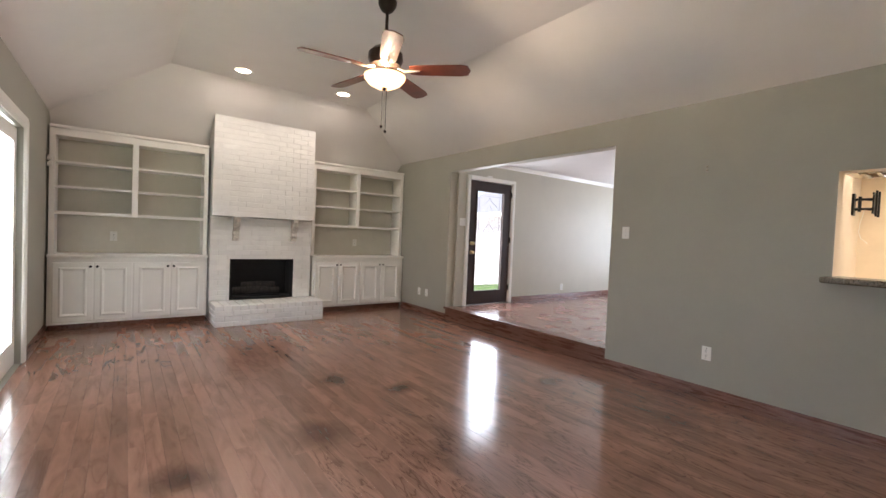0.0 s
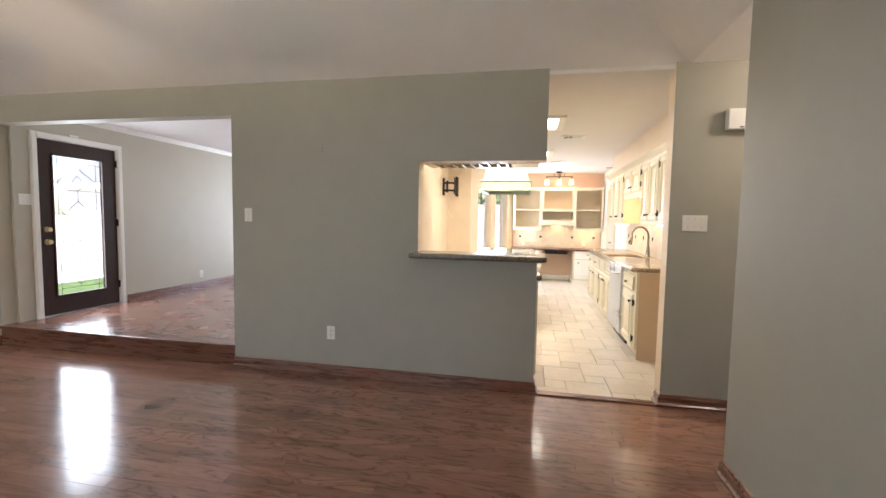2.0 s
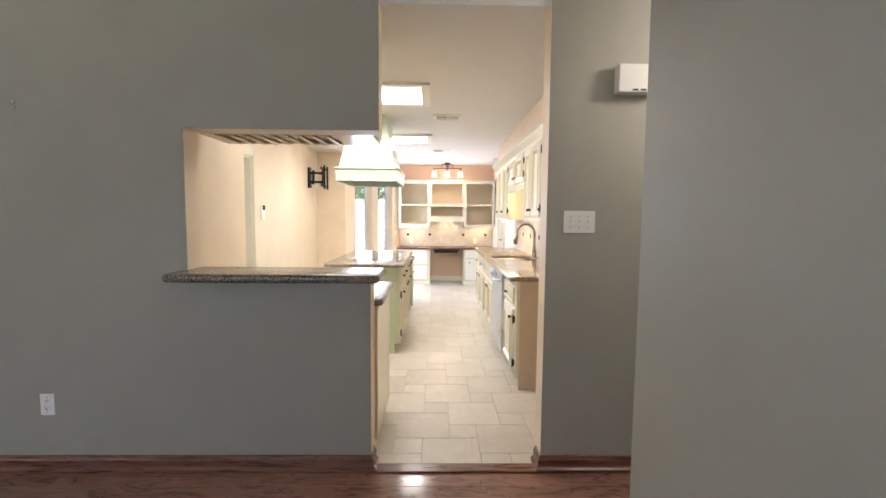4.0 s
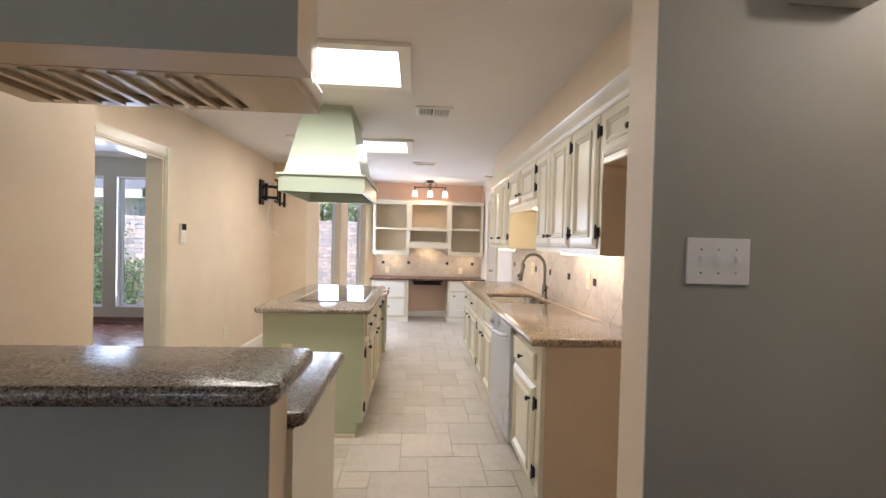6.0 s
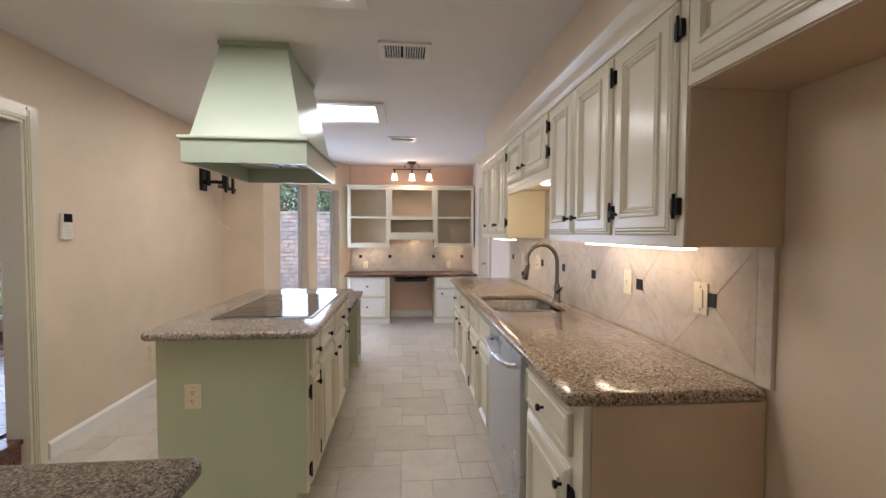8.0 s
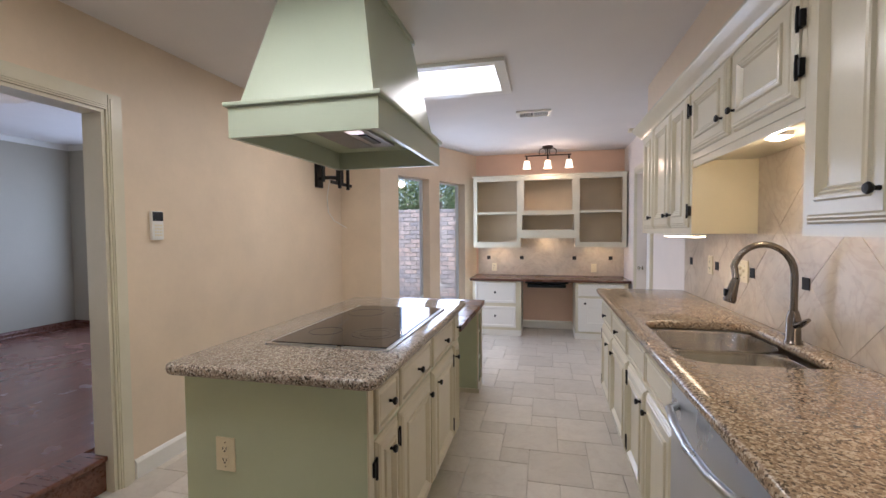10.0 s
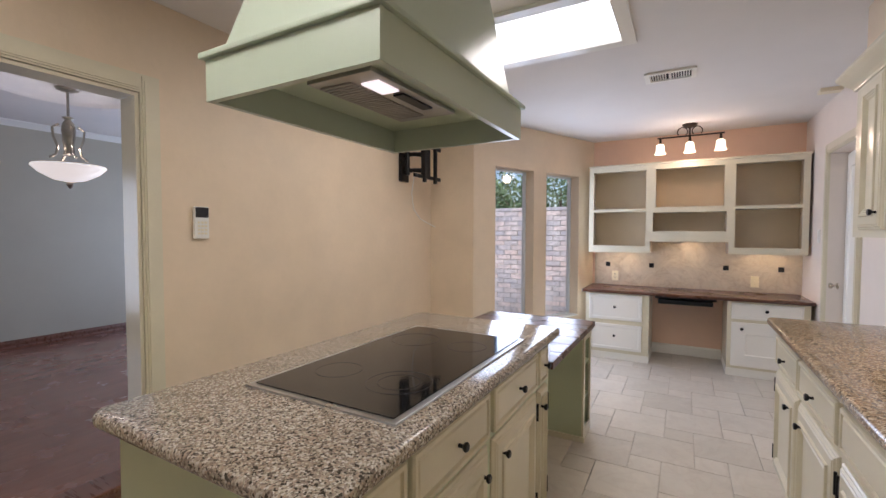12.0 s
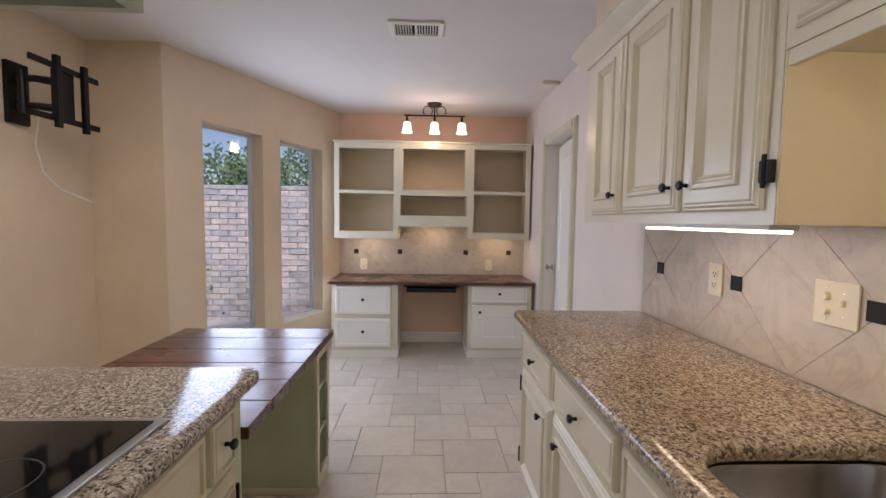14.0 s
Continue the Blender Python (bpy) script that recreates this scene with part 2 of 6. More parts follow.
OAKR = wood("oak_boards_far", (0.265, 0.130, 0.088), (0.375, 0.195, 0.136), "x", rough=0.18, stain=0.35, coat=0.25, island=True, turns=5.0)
OAKD = wood("oak_boards_dining", (0.27, 0.125, 0.088), (0.32, 0.152, 0.107), "y", rough=0.24, island=True, coat=0.2, turns=4.0, spread=0.14)
WALNUT = wood("walnut_boards", (0.050, 0.016, 0.009), (0.13, 0.046, 0.024), "x", rough=0.28, coat=0.2)
GRANITE = granite("granite", [(0.12, 0.09, 0.06), (0.38, 0.28, 0.185), (0.50, 0.40, 0.285), (0.29, 0.21, 0.14), (0.58, 0.49, 0.37), (0.34, 0.25, 0.165)], cell=165.0)
BARGRAN = granite("dark_bar_granite", [(0.045, 0.036, 0.028), (0.17, 0.14, 0.105), (0.24, 0.20, 0.155), (0.11, 0.088, 0.066), (0.30, 0.26, 0.21), (0.18, 0.14, 0.105)], rough=0.24, cell=230.0)
GRANITE2 = granite("grey_granite", [(0.06, 0.052, 0.042), (0.34, 0.30, 0.235), (0.50, 0.46, 0.38), (0.20, 0.165, 0.135), (0.58, 0.54, 0.48), (0.40, 0.32, 0.25), (0.30, 0.25, 0.21)], cell=205.0)
TILE = pieces("floor_tile", (0.62, 0.57, 0.50), 0.30, ((0.90, 0.89, 0.87), (1.06, 1.05, 1.04)), var=0.08, bump=0.2, veins=0.25)
GROUT = mat("floor_grout", (0.54, 0.49, 0.42), 0.8)
SGROUT = mat("splash_grout", (0.60, 0.525, 0.43), 0.8)
CONCRETE = mat("pale_concrete", (0.55, 0.54, 0.51), 0.85, var=0.08, bump=0.3)
SPLASH = pieces("splash_tile", (0.58, 0.50, 0.40), 0.3, ((0.92, 0.90, 0.88), (1.05, 1.05, 1.05)), var=0.14, bump=0.15, veins=0.5)
DECO = mat("dark_deco_tile", (0.007, 0.007, 0.008), 0.7, var=0.2, scale=60)
BRICKW = pieces("white_painted_brick", (0.78, 0.77, 0.74), 0.5, ((0.95, 0.95, 0.95), (1.03, 1.03, 1.03)), var=0.04, bump=0.7, bscale=55)
MORTARW = mat("white_painted_mortar", (0.76, 0.75, 0.72), 0.6, bump=0.4)
STONE = pieces("garden_wall_brick", (0.72, 0.655, 0.62), 0.85, ((0.80, 0.84, 0.90), (1.16, 1.06, 1.0)), var=0.3, bump=0.9, bscale=60)
MORTAR = mat("grey_mortar", (0.55, 0.52, 0.50), 0.9, bump=0.4)
CORBEL = mat("worn_white_plaster", (0.58, 0.54, 0.48), 0.75, var=0.3, scale=30, bump=0.6)
PANE = glass("window_glass", 0.07)
LEAD = mat("lead_came", (0.24, 0.24, 0.24), 0.45, metal=0.7)
LEAF = pieces("leaf", (0.12, 0.19, 0.085), 0.6, ((0.6, 0.7, 0.6), (1.5, 1.4, 1.1)), var=0.25, bump=0.1, island=True)
BARK = mat("bark", (0.09, 0.065, 0.045), 0.9, var=0.3, scale=12, bump=0.6)
GRASS = mat("lawn", (0.09, 0.16, 0.04), 0.9, var=0.35, scale=4, bump=0.8, bscale=120)
ALUM = mat("white_aluminium", (0.72, 0.74, 0.75), 0.35, metal=0.2)
FANWOOD = mat("mahogany_blade", (0.15, 0.036, 0.020), 0.3, var=0.3, scale=8, aniso=(1, 1, 1), coat=0.6)
PANEL_ON = emit("lit_diffuser", (1.0, 0.98, 0.93), 2.6)
BOWL_ON = emit("lit_alabaster_bowl", (1.0, 0.66, 0.34), 1.2)
BOWL2_ON = emit("lit_frosted_bowl", (1.0, 0.90, 0.78), 0.7)
BELL_ON = emit("lit_bell_glass", (1.0, 0.86, 0.66), 1.8)
HOOD_ON = emit("lit_hood_lamp", (1.0, 0.86, 0.80), 1.2)
# Darker tan than the cream cabinet fronts, for some sides and one underside.
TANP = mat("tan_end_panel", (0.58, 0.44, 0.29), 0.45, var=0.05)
SIDEP = mat("pale_cream_side_panel", (0.78, 0.69, 0.48), 0.4, var=0.04)
SINKS = mat("brushed_sink_steel", (0.58, 0.56, 0.53), 0.22, metal=1.0, var=0.14, scale=2, aniso=(14, 14, 1))
FAUCET = mat("satin_nickel", (0.24, 0.215, 0.19), 0.24, metal=1.0, var=0.04)
DSTEEL = mat("dull_steel", (0.42, 0.41, 0.39), 0.4, metal=1.0)
STRIP_ON = emit("lit_strip", (1.0, 0.78, 0.48), 12.0)
HUTCH_ON = emit("lit_hutch_strip", (1.0, 0.76, 0.44), 22.0)
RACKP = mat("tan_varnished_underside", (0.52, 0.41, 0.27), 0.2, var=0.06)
ROOF = mat("grey_shingle", (0.20, 0.21, 0.23), 0.9, var=0.25, scale=14, bump=0.6)
WHITEWALL = mat("white_pink_wall_paint", (0.77, 0.695, 0.63), 0.5, var=0.03, bump=0.3, bscale=28)
LOG = mat("charred_log", (0.06, 0.05, 0.045), 0.9, var=0.4, scale=20, bump=0.6)
SPOT_ON = emit("lit_spot", (1.0, 0.96, 0.90), 2.5)

# ---- builders ----


def thing(name, x, y, z, label, category, group="", kind=""):
    e = new(name)
    e.empty_display_size = 0.05
    e.location = (x, y, z)
    return tagged(e, label, category, group, kind)


def base_of(ob):
    v = Vector((0, 0, 0))
    while ob:
        v += ob.location
        ob = ob.parent
    return v


def part(name, bm, material, parent=None, label="", smooth=False, kind=""):
    """One mesh object; the bmesh is in world metres."""
    bmesh.ops.recalc_face_normals(bm, faces=bm.faces[:])
    if parent:
        bmesh.ops.translate(bm, vec=-base_of(parent), verts=bm.verts[:])
    me = bpy.data.meshes.new(name)
    bm.to_mesh(me)
    bm.free()
    if smooth:
        me.shade_smooth()
        me.set_sharp_from_angle(angle=radians(38))
    me.materials.append(material)
    ob = new(name, me)
    ob.parent = parent
    return tagged(ob, label, kind=kind)


def box(bm, x0, x1, y0, y1, z0, z1, bev=0.0):
    x0, x1 = sorted((x0, x1))
    y0, y1 = sorted((y0, y1))
    z0, z1 = sorted((z0, z1))
    m = Matrix.LocRotScale(((x0 + x1) / 2, (y0 + y1) / 2, (z0 + z1) / 2), None, (x1 - x0, y1 - y0, z1 - z0))
    r = bmesh.ops.create_cube(bm, size=1, matrix=m)
    if bev:
        es = list({e for v in r["verts"] for e in v.link_edges})
        bmesh.ops.bevel(bm, geom=es, offset=bev, segments=2, profile=0.6, affect="EDGES")
    return bm


def B(*a):
    return box(bmesh.new(), *a)


def lathe(bm, prof, x, y, z, seg=20, m=None, cap=True):
    m = m or Matrix.Identity(4)
    rings = []
    for r, h in prof:
        ring = []
        for i in range(seg):
            a = 2 * math.pi * i / seg
            ring.append(bm.verts.new(m @ Vector((r * math.cos(a), r * math.sin(a), h)) + Vector((x, y, z))))
        rings.append(ring)
    for p, q in zip(rings, rings[1:]):
        for i in range(seg):
            bm.faces.new((p[i], p[(i + 1) % seg], q[(i + 1) % seg], q[i]))
    for ring in (rings[0], rings[-1]):
        if cap and (ring[0].co - ring[seg // 2].co).length > 1e-4:
            bm.faces.new(ring)
    return bm


def tube(bm, pts, r, seg=8):
    pts = [Vector(p) for p in pts]
    rings = []
    for i, p in enumerate(pts):
        d = (pts[min(i + 1, len(pts) - 1)] - pts[max(i - 1, 0)]).normalized()
        u = d.orthogonal().normalized() if i == 0 else (u - d * u.dot(d)).normalized()
        w = d.cross(u)
        rings.append([bm.verts.new(p + (u * math.cos(a) + w * math.sin(a)) * (r[i] if isinstance(r, list) else r))
                      for a in (2 * math.pi * k / seg for k in range(seg))])
    for p, q in zip(rings, rings[1:]):
        for i in range(seg):
            bm.faces.new((p[i], p[(i + 1) % seg], q[(i + 1) % seg], q[i]))
    bm.faces.new(rings[0]), bm.faces.new(rings[-1])
    return bm


def arc(cx, cy, r, a0, a1, n=10):
    return [(cx + r * math.cos(radians(a0 + (a1 - a0) * i / n)), cy + r * math.sin(radians(a0 + (a1 - a0) * i / n))) for i in range(n + 1)]


def wall_grid(bm, u0, u1, z0, z1, holes, to_world, t):
    """A wall with openings right through it. to_world(u, d, z): d runs from 0 to the thickness t."""
    us = sorted({u0, u1, *(h[0] for h in holes), *(h[1] for h in holes)})
    zs = sorted({z0, z1, *(h[2] for h in holes), *(h[3] for h in holes)})

    def solid(i, j):
        if not (0 <= i < len(us) - 1 and 0 <= j < len(zs) - 1):
            return False
        u, z = (us[i] + us[i + 1]) / 2, (zs[j] + zs[j + 1]) / 2
        return not any(a < u < b and c < z < d for a, b, c, d in holes)
    vs = {}

    def v(i, j, k):
        if (i, j, k) not in vs:
            vs[i, j, k] = bm.verts.new(to_world(us[i], k * t, zs[j]))
        return vs[i, j, k]
    for i in range(len(us) - 1):
        for j in range(len(zs) - 1):
            if not solid(i, j):
                continue
            for k in (0, 1):
                bm.faces.new((v(i, j, k), v(i + 1, j, k), v(i + 1, j + 1, k), v(i, j + 1, k)))
            for di, dj, a, b in ((-1, 0, (i, j), (i, j + 1)), (1, 0, (i + 1, j), (i + 1, j + 1)),
                                 (0, -1, (i, j), (i + 1, j)), (0, 1, (i, j + 1), (i + 1, j + 1))):
                if not solid(i + di, j + dj):
                    bm.faces.new((v(*a, 0), v(*b, 0), v(*b, 1), v(*a, 1)))
    return bm


def wall_y(name, x0, x1, y, t, z0, z1, material, holes=()):
    return tagged(part(name, wall_grid(bmesh.new(), x0, x1, z0, z1, holes, lambda u, d, z: (u, y + d, z), t), material), kind="structure")


def wall_x(name, y0, y1, x, t, z0, z1, material, holes=()):
    return tagged(part(name, wall_grid(bmesh.new(), y0, y1, z0, z1, holes, lambda u, d, z: (x + d, u, z), t), material), kind="structure")


def frame_bm(w, h, steps, back=0.02):
    """A moulded panel: width along x, height along z, its front towards -y. steps: (inset, depth) from the edge inwards."""
    bm = bmesh.new()
    rings = []
    for i, d in [(0, back)] + steps:
        rings.append([bm.verts.new(p) for p in ((i - w / 2, d, i), (w / 2 - i, d, i), (w / 2 - i, d, h - i), (i - w / 2, d, h - i))])
    bm.faces.new(rings[0])
    for p, q in zip(rings, rings[1:]):
        for k in range(4):
            bm.faces.new((p[k], p[(k + 1) % 4], q[(k + 1) % 4], q[k]))
    bm.faces.new(rings[-1])
    return bm


RAISED = [(0, 0.014), (0.006, 0.009), (0.010, 0.009), (0.016, 0.003), (0.021, 0.003), (0.026, 0.0), (0.060, 0.0), (0.064, -0.007), (0.071, -0.008), (0.076, -0.002), (0.081, -0.005), (0.086, 0.001), (0.091, -0.002), (0.097, 0.006), (0.101, 0.006)]
DRAWER = [(0, 0.006), (0.007, 0.0), (0.026, 0.0), (0.032, 0.010), (0.040, 0.006), (0.048, 0.002)]
SIMPLE = [(0, 0.003), (0.004, 0.0), (0.030, 0.0), (0.036, 0.006), (0.040, 0.006)]
DEEP = [(0, 0.004), (0.005, 0.0), (0.055, 0.0), (0.060, -0.008), (0.072, -0.010), (0.085, 0.004), (0.092, 0.010)]
TURN = {"-y": 0, "-x": -90, "+x": 90, "+y": 180}
KNOB = [(0.006, 0.0), (0.005, 0.012), (0.012, 0.017), (0.0145, 0.023), (0.011, 0.028), (0.0001, 0.029)]


def front(name, parent, x, y, z, w, h, face, steps, material, knob=None, hinges=None):
    """A cabinet door or drawer front at the middle of its lower edge. knob: (across, up) from there; hinges: side of the hinges."""
    k = min(1.0, min(w, h) / 0.26)
    bm = frame_bm(w, h, [(i * k, d) for i, d in steps])
    m = pose(x, y, z, 0, 0, TURN[face])
    bmesh.ops.transform(bm, matrix=m, verts=bm.verts[:])
    f = part(name, bm, material, parent)
    if knob:
        kb = lathe(bmesh.new(), KNOB, 0, 0, 0, 12, pose(0, 0, 0, 90))
        bmesh.ops.transform(kb, matrix=m @ pose(knob[0], 0, knob[1]), verts=kb.verts[:])
        part("knob", kb, BLACK, f, "round black knob", smooth=True)
    if hinges:
        for hz in (0.06, h - 0.11):
            hb = box(bmesh.new(), -0.016, 0.016, -0.004, 0.012, 0, 0.05, 0.003)
            lathe(hb, [(0.005, -0.012), (0.005, 0.062)], 0, -0.004, 0, 8)
            bmesh.ops.transform(hb, matrix=m @ pose(hinges * (w / 2 + 0.008), 0.008, hz), verts=hb.verts[:])
            part("hinge", hb, BLACK, f, "black iron hinge")
    return f


def slab(name, x0, x1, y0, y1, z0, z1, material, holes=(), r=0.04, bev=0.015):
    """A worktop with rounded corners and a rounded edge."""
    bm = bmesh.new()
    pts = []
    for cx, cy, a in ((x1 - r, y1 - r, 0), (x0 + r, y1 - r, 90), (x0 + r, y0 + r, 180), (x1 - r, y0 + r, 270)):
        pts += arc(cx, cy, r, a, a + 90, 6)
    outer = [bm.verts.new((px, py, z1)) for px, py in pts]
    edges = [bm.edges.new((outer[i], outer[(i + 1) % len(outer)])) for i in range(len(outer))]
    for hole in holes:
        hv = [bm.verts.new((px, py, z1)) for px, py in hole]
        edges += [bm.edges.new((hv[i], hv[(i + 1) % len(hv)])) for i in range(len(hv))]
    if holes:
        fs = bmesh.ops.triangle_fill(bm, use_beauty=True, edges=edges)["geom"]
        fs = [f for f in fs if isinstance(f, bmesh.types.BMFace)]
    else:
        fs = [bm.faces.new(outer)]
    ex = bmesh.ops.extrude_face_region(bm, geom=fs)["geom"]
    vs = [g for g in ex if isinstance(g, bmesh.types.BMVert)]
    bmesh.ops.translate(bm, vec=(0, 0, z0 - z1), verts=vs)
    bmesh.ops.recalc_face_normals(bm, faces=bm.faces[:])
    es = [e for e in bm.edges if len(e.link_faces) == 2 and e.calc_face_angle(0) > 1.2]
    bmesh.ops.bevel(bm, geom=es, offset=bev, segments=3, profile=0.5, affect="EDGES")
    return part(name, bm, material, smooth=True)


def rounded(x0, x1, y0, y1, r, n=5):
    pts = []
    for cx, cy, a in ((x1 - r, y1 - r, 0), (x0 + r, y1 - r, 90), (x0 + r, y0 + r, 180), (x1 - r, y0 + r, 270)):
        pts += arc(cx, cy, r, a, a + 90, n)
    return pts


def moulding(name, prof, path, material, label="", kind="structure", z=0.0):
    """A strip with the profile (out, up), swept along a floor-plan path with mitred corners; out is to the left of the way."""
    bm = bmesh.new()
    pts = [Vector(p) for p in path]
    rows = []
    for i, p in enumerate(pts):
        d0 = (p - pts[i - 1]).normalized() if i else None
        d1 = (pts[i + 1] - p).normalized() if i + 1 < len(pts) else None
        n0 = Vector((-d0.y, d0.x)) if d0 else None
        n1 = Vector((-d1.y, d1.x)) if d1 else None
        if n0 is None or n1 is None:
            n = n0 or n1
        else:
            n = (n0 + n1).normalized()
            n = n / max(0.3, n.dot(n0))
        rows.append([bm.verts.new((p.x + n.x * o, p.y + n.y * o, z + u)) for o, u in prof])
    k = len(prof)
    for a, b in zip(rows, rows[1:]):
        for i in range(k):
            bm.faces.new((a[i], a[(i + 1) % k], b[(i + 1) % k], b[i]))
    bm.faces.new(rows[0]), bm.faces.new(rows[-1])
    return tagged(part(name, bm, material), label, kind=kind)

# ---- structure ----
XW, XR, YS, YK, T = -6.85, 1.145, -0.62, 4.03, 0.14      # den: fireplace wall, hall side, patio side, kitchen wall
KL, KR, KC, KE = -1.54, 1.714, 2.46, 10.97               # kitchen: left, right, ceiling, far wall
DL, DE, DF, DC = -5.18, 9.0, 0.19, 2.48                 # dining: entry wall, window wall, floor, ceiling
EAVE, TOP = 2.49, 3.10

tagged(part("floor", B(XW - 0.1, 3.7, YS - 0.1, YK + 0.02, -0.12, -0.013), BASEWOOD), kind="structure")
tagged(part("kitchen_floor", B(KL - 0.12, KR + 0.2, YK + 0.02, KE + 0.1, -0.12, -0.008), GROUT), "grey grout bed of the tiled kitchen floor", kind="structure")
tagged(part("dining_floor", B(DL - 0.1, KL - 0.1, YK + 0.02, DE + 0.1, -0.1, DF - 0.013), BASEWOOD), kind="structure")

wall_x("wall_fireplace", YS - T, YK + T, XW, -T, -0.1, EAVE + 0.1, SAGE)
PATIO = (-5.18, -3.42, 0.0, 2.04)
# Unseen opening added on the patio side to carry the den's fill lamp.
ADDEDWIN = (-2.4, -0.8, 0.55, 2.05)
wall_y("wall_patio", XW, XR, YS, -T, -0.1, EAVE + 0.1, SAGE, [PATIO, ADDEDWIN])
wall_x("wall_den_right", YS, 3.14, XR, T, -0.1, EAVE + 0.1, SAGE)
wall_y("wall_hall_near", XR + T, 3.6, 3.14, -T, -0.1, EAVE + 0.1, SAGE)
wall_x("wall_hall_end", 3.0, YK + T, 3.6, T, -0.1, EAVE + 0.1, SAGE)
KHOLES = [(-5.215, -2.505, -0.2, 2.24)]
wall_y("wall_kitchen_den_side", XW, 3.6, YK, 0.006, -0.1, EAVE + 0.05, SAGE,
       [KHOLES[0], (-0.806, 0.21, 1.05, 1.822), (0.194, 1.072, 1.05, 3.0), (0.148, 1.072, -0.2, 1.06)])
wall_y("wall_kitchen_inner", KL - 0.12, KR + 0.15, YK + 0.006, T - 0.006, -0.1, EAVE + 0.05, CREAM,
       [(-0.806, 0.21, 1.05, 1.822), (0.194, 1.072, 1.05, 3.0), (0.148, 1.072, -0.2, 1.06)])
wall_y("wall_dining_inner", XW, KL - 0.12, YK + 0.006, T - 0.006, -0.1, DC + 0.1, DINING, [KHOLES[0]])
DOORD = (5.80, 6.56, -0.2, 2.01)
wall_x("wall_kitchen_left", YK + T, 9.35, KL, -0.06, -0.1, KC + 0.1, CREAM, [DOORD])
wall_x("wall_dining_right", YK + T, DE, KL - 0.06, -0.06, -0.1, DC + 0.1, DINING, [DOORD])
DOORE = (4.395, 5.325, DF, 2.21)
wall_x("wall_entry", YK + T, DE, DL, -T, -0.1, DC + 0.1, DINING, [DOORE])
DWINS = [(-4.78, -4.32, 0.41, 2.16), (-4.15, -3.69, 0.41, 2.16), (-3.52, -3.06, 0.41, 2.16), (-2.89, -2.43, 0.41, 2.16)]
wall_y("wall_dining_window", DL - T, KL - 0.06, DE, 0.16, -0.1, DC + 0.1, DINING, DWINS)
FARDOOR = (9.43, 10.14, -0.2, 2.02)
wall_x("wall_kitchen_right", YK + T, 8.345, KR, T, -0.1, KC + 0.1, CREAM)
wall_x("wall_kitchen_right_far", 8.345, KE, KR, T, -0.1, KC + 0.1, WHITEWALL, [FARDOOR])
wall_y("wall_desk", -0.6, KR + T, KE, T, -0.1, KC + 0.1, PEACH)
wall_y("wall_return", KL - 0.12, -1.07, 9.35, 0.12, -0.1, KC + 0.1, CREAM)
tagged(part("wall_pantry", B(KL, -0.89, YK + T + 0.001, 4.92, -0.1, KC), CREAM), kind="structure")
# the slanted window wall
CX, CY, DX = -1.07, 9.20, -0.29
BAYL = math.hypot(DX - CX, KE - CY)
BU, BN = Vector(((DX - CX) / BAYL, (KE - CY) / BAYL, 0)), Vector((-(KE - CY) / BAYL, (DX - CX) / BAYL, 0))


def bay(u, d, z):
    return Vector((CX, CY, z)) + BU * u + BN * d


BW = [(0.282, 0.853, 0.39, 2.03), (1.05, 1.64, 0.39, 2.03)]
tagged(part("wall_bay", wall_grid(bmesh.new(), 0, BAYL + 0.06, -0.1, KC + 0.1, BW, bay, 0.17), CREAM), kind="structure")
tagged(part("wall_return_end", B(KL - 0.12, -1.075, 9.2, 9.35, -0.1, KC + 0.1), CREAM), kind="structure")


def den_ceiling():
    bm = bmesh.new()
    x0, x1, y0, y1 = XW - 0.02, XR + 0.02, YS - 0.02, YK + 0.02
    xs = -6.675
    v = {k: bm.verts.new(p) for k, p in dict(a=(x0, y0, 2.345), b=(xs, y0, EAVE), c=(x1, y0, EAVE), d=(x1, y1, EAVE), e=(xs, y1, EAVE), f=(x0, y1, 2.345),
                                             g=(-5.90, 0.48, TOP), h=(0.02, 0.48, TOP), i=(0.02, 2.93, TOP), j=(-5.90, 2.93, TOP)).items()}
    for f in ("abgjef", "bchg", "cdih", "deji", "ghij"):
        bm.faces.new([v[k] for k in f])
    bmesh.ops.recalc_face_normals(bm, faces=bm.faces[:])
    ext = bmesh.ops.extrude_face_region(bm, geom=bm.faces[:])["geom"]
    bmesh.ops.translate(bm, vec=(0, 0, 0.1), verts=[g for g in ext if isinstance(g, bmesh.types.BMVert)])
    return tagged(part("ceiling", bm, CEIL), kind="structure")


den_ceiling()
# Unseen slab added outside the patio wall to keep sun off the den floor.
tagged(part("eave_patio", B(XW - 0.3, 3.9, YS - 1.6, YS - T, 2.55, 2.65), CEIL), kind="structure")
tagged(part("hall_ceiling", B(XR + 0.02, 3.7, 3.0, YK + 0.02, EAVE, EAVE + 0.1), CEIL), kind="structure")
PANELS = [(-0.812, 0.36, 5.40, 5.946), (-0.812, 0.358, 7.60, 8.12)]
kc = wall_grid(bmesh.new(), KL - 0.1, KR + 0.1, YK + 0.022, KE + 0.1, [(a, b, c, d) for a, b, c, d in PANELS],
               lambda u, d, v: (u, v, KC + d), 0.10)
tagged(part("kitchen_ceiling", kc, CEIL), kind="structure")
tagged(part("dining_ceiling", B(DL - 0.1, KL - 0.06, YK + 0.1, DE + 0.1, DC, DC + 0.1), CEIL), kind="structure")
tagged(part("soffit", B(1.44, KR + 0.05, YK + T, 8.36, 2.10, KC), CREAM), kind="structure")

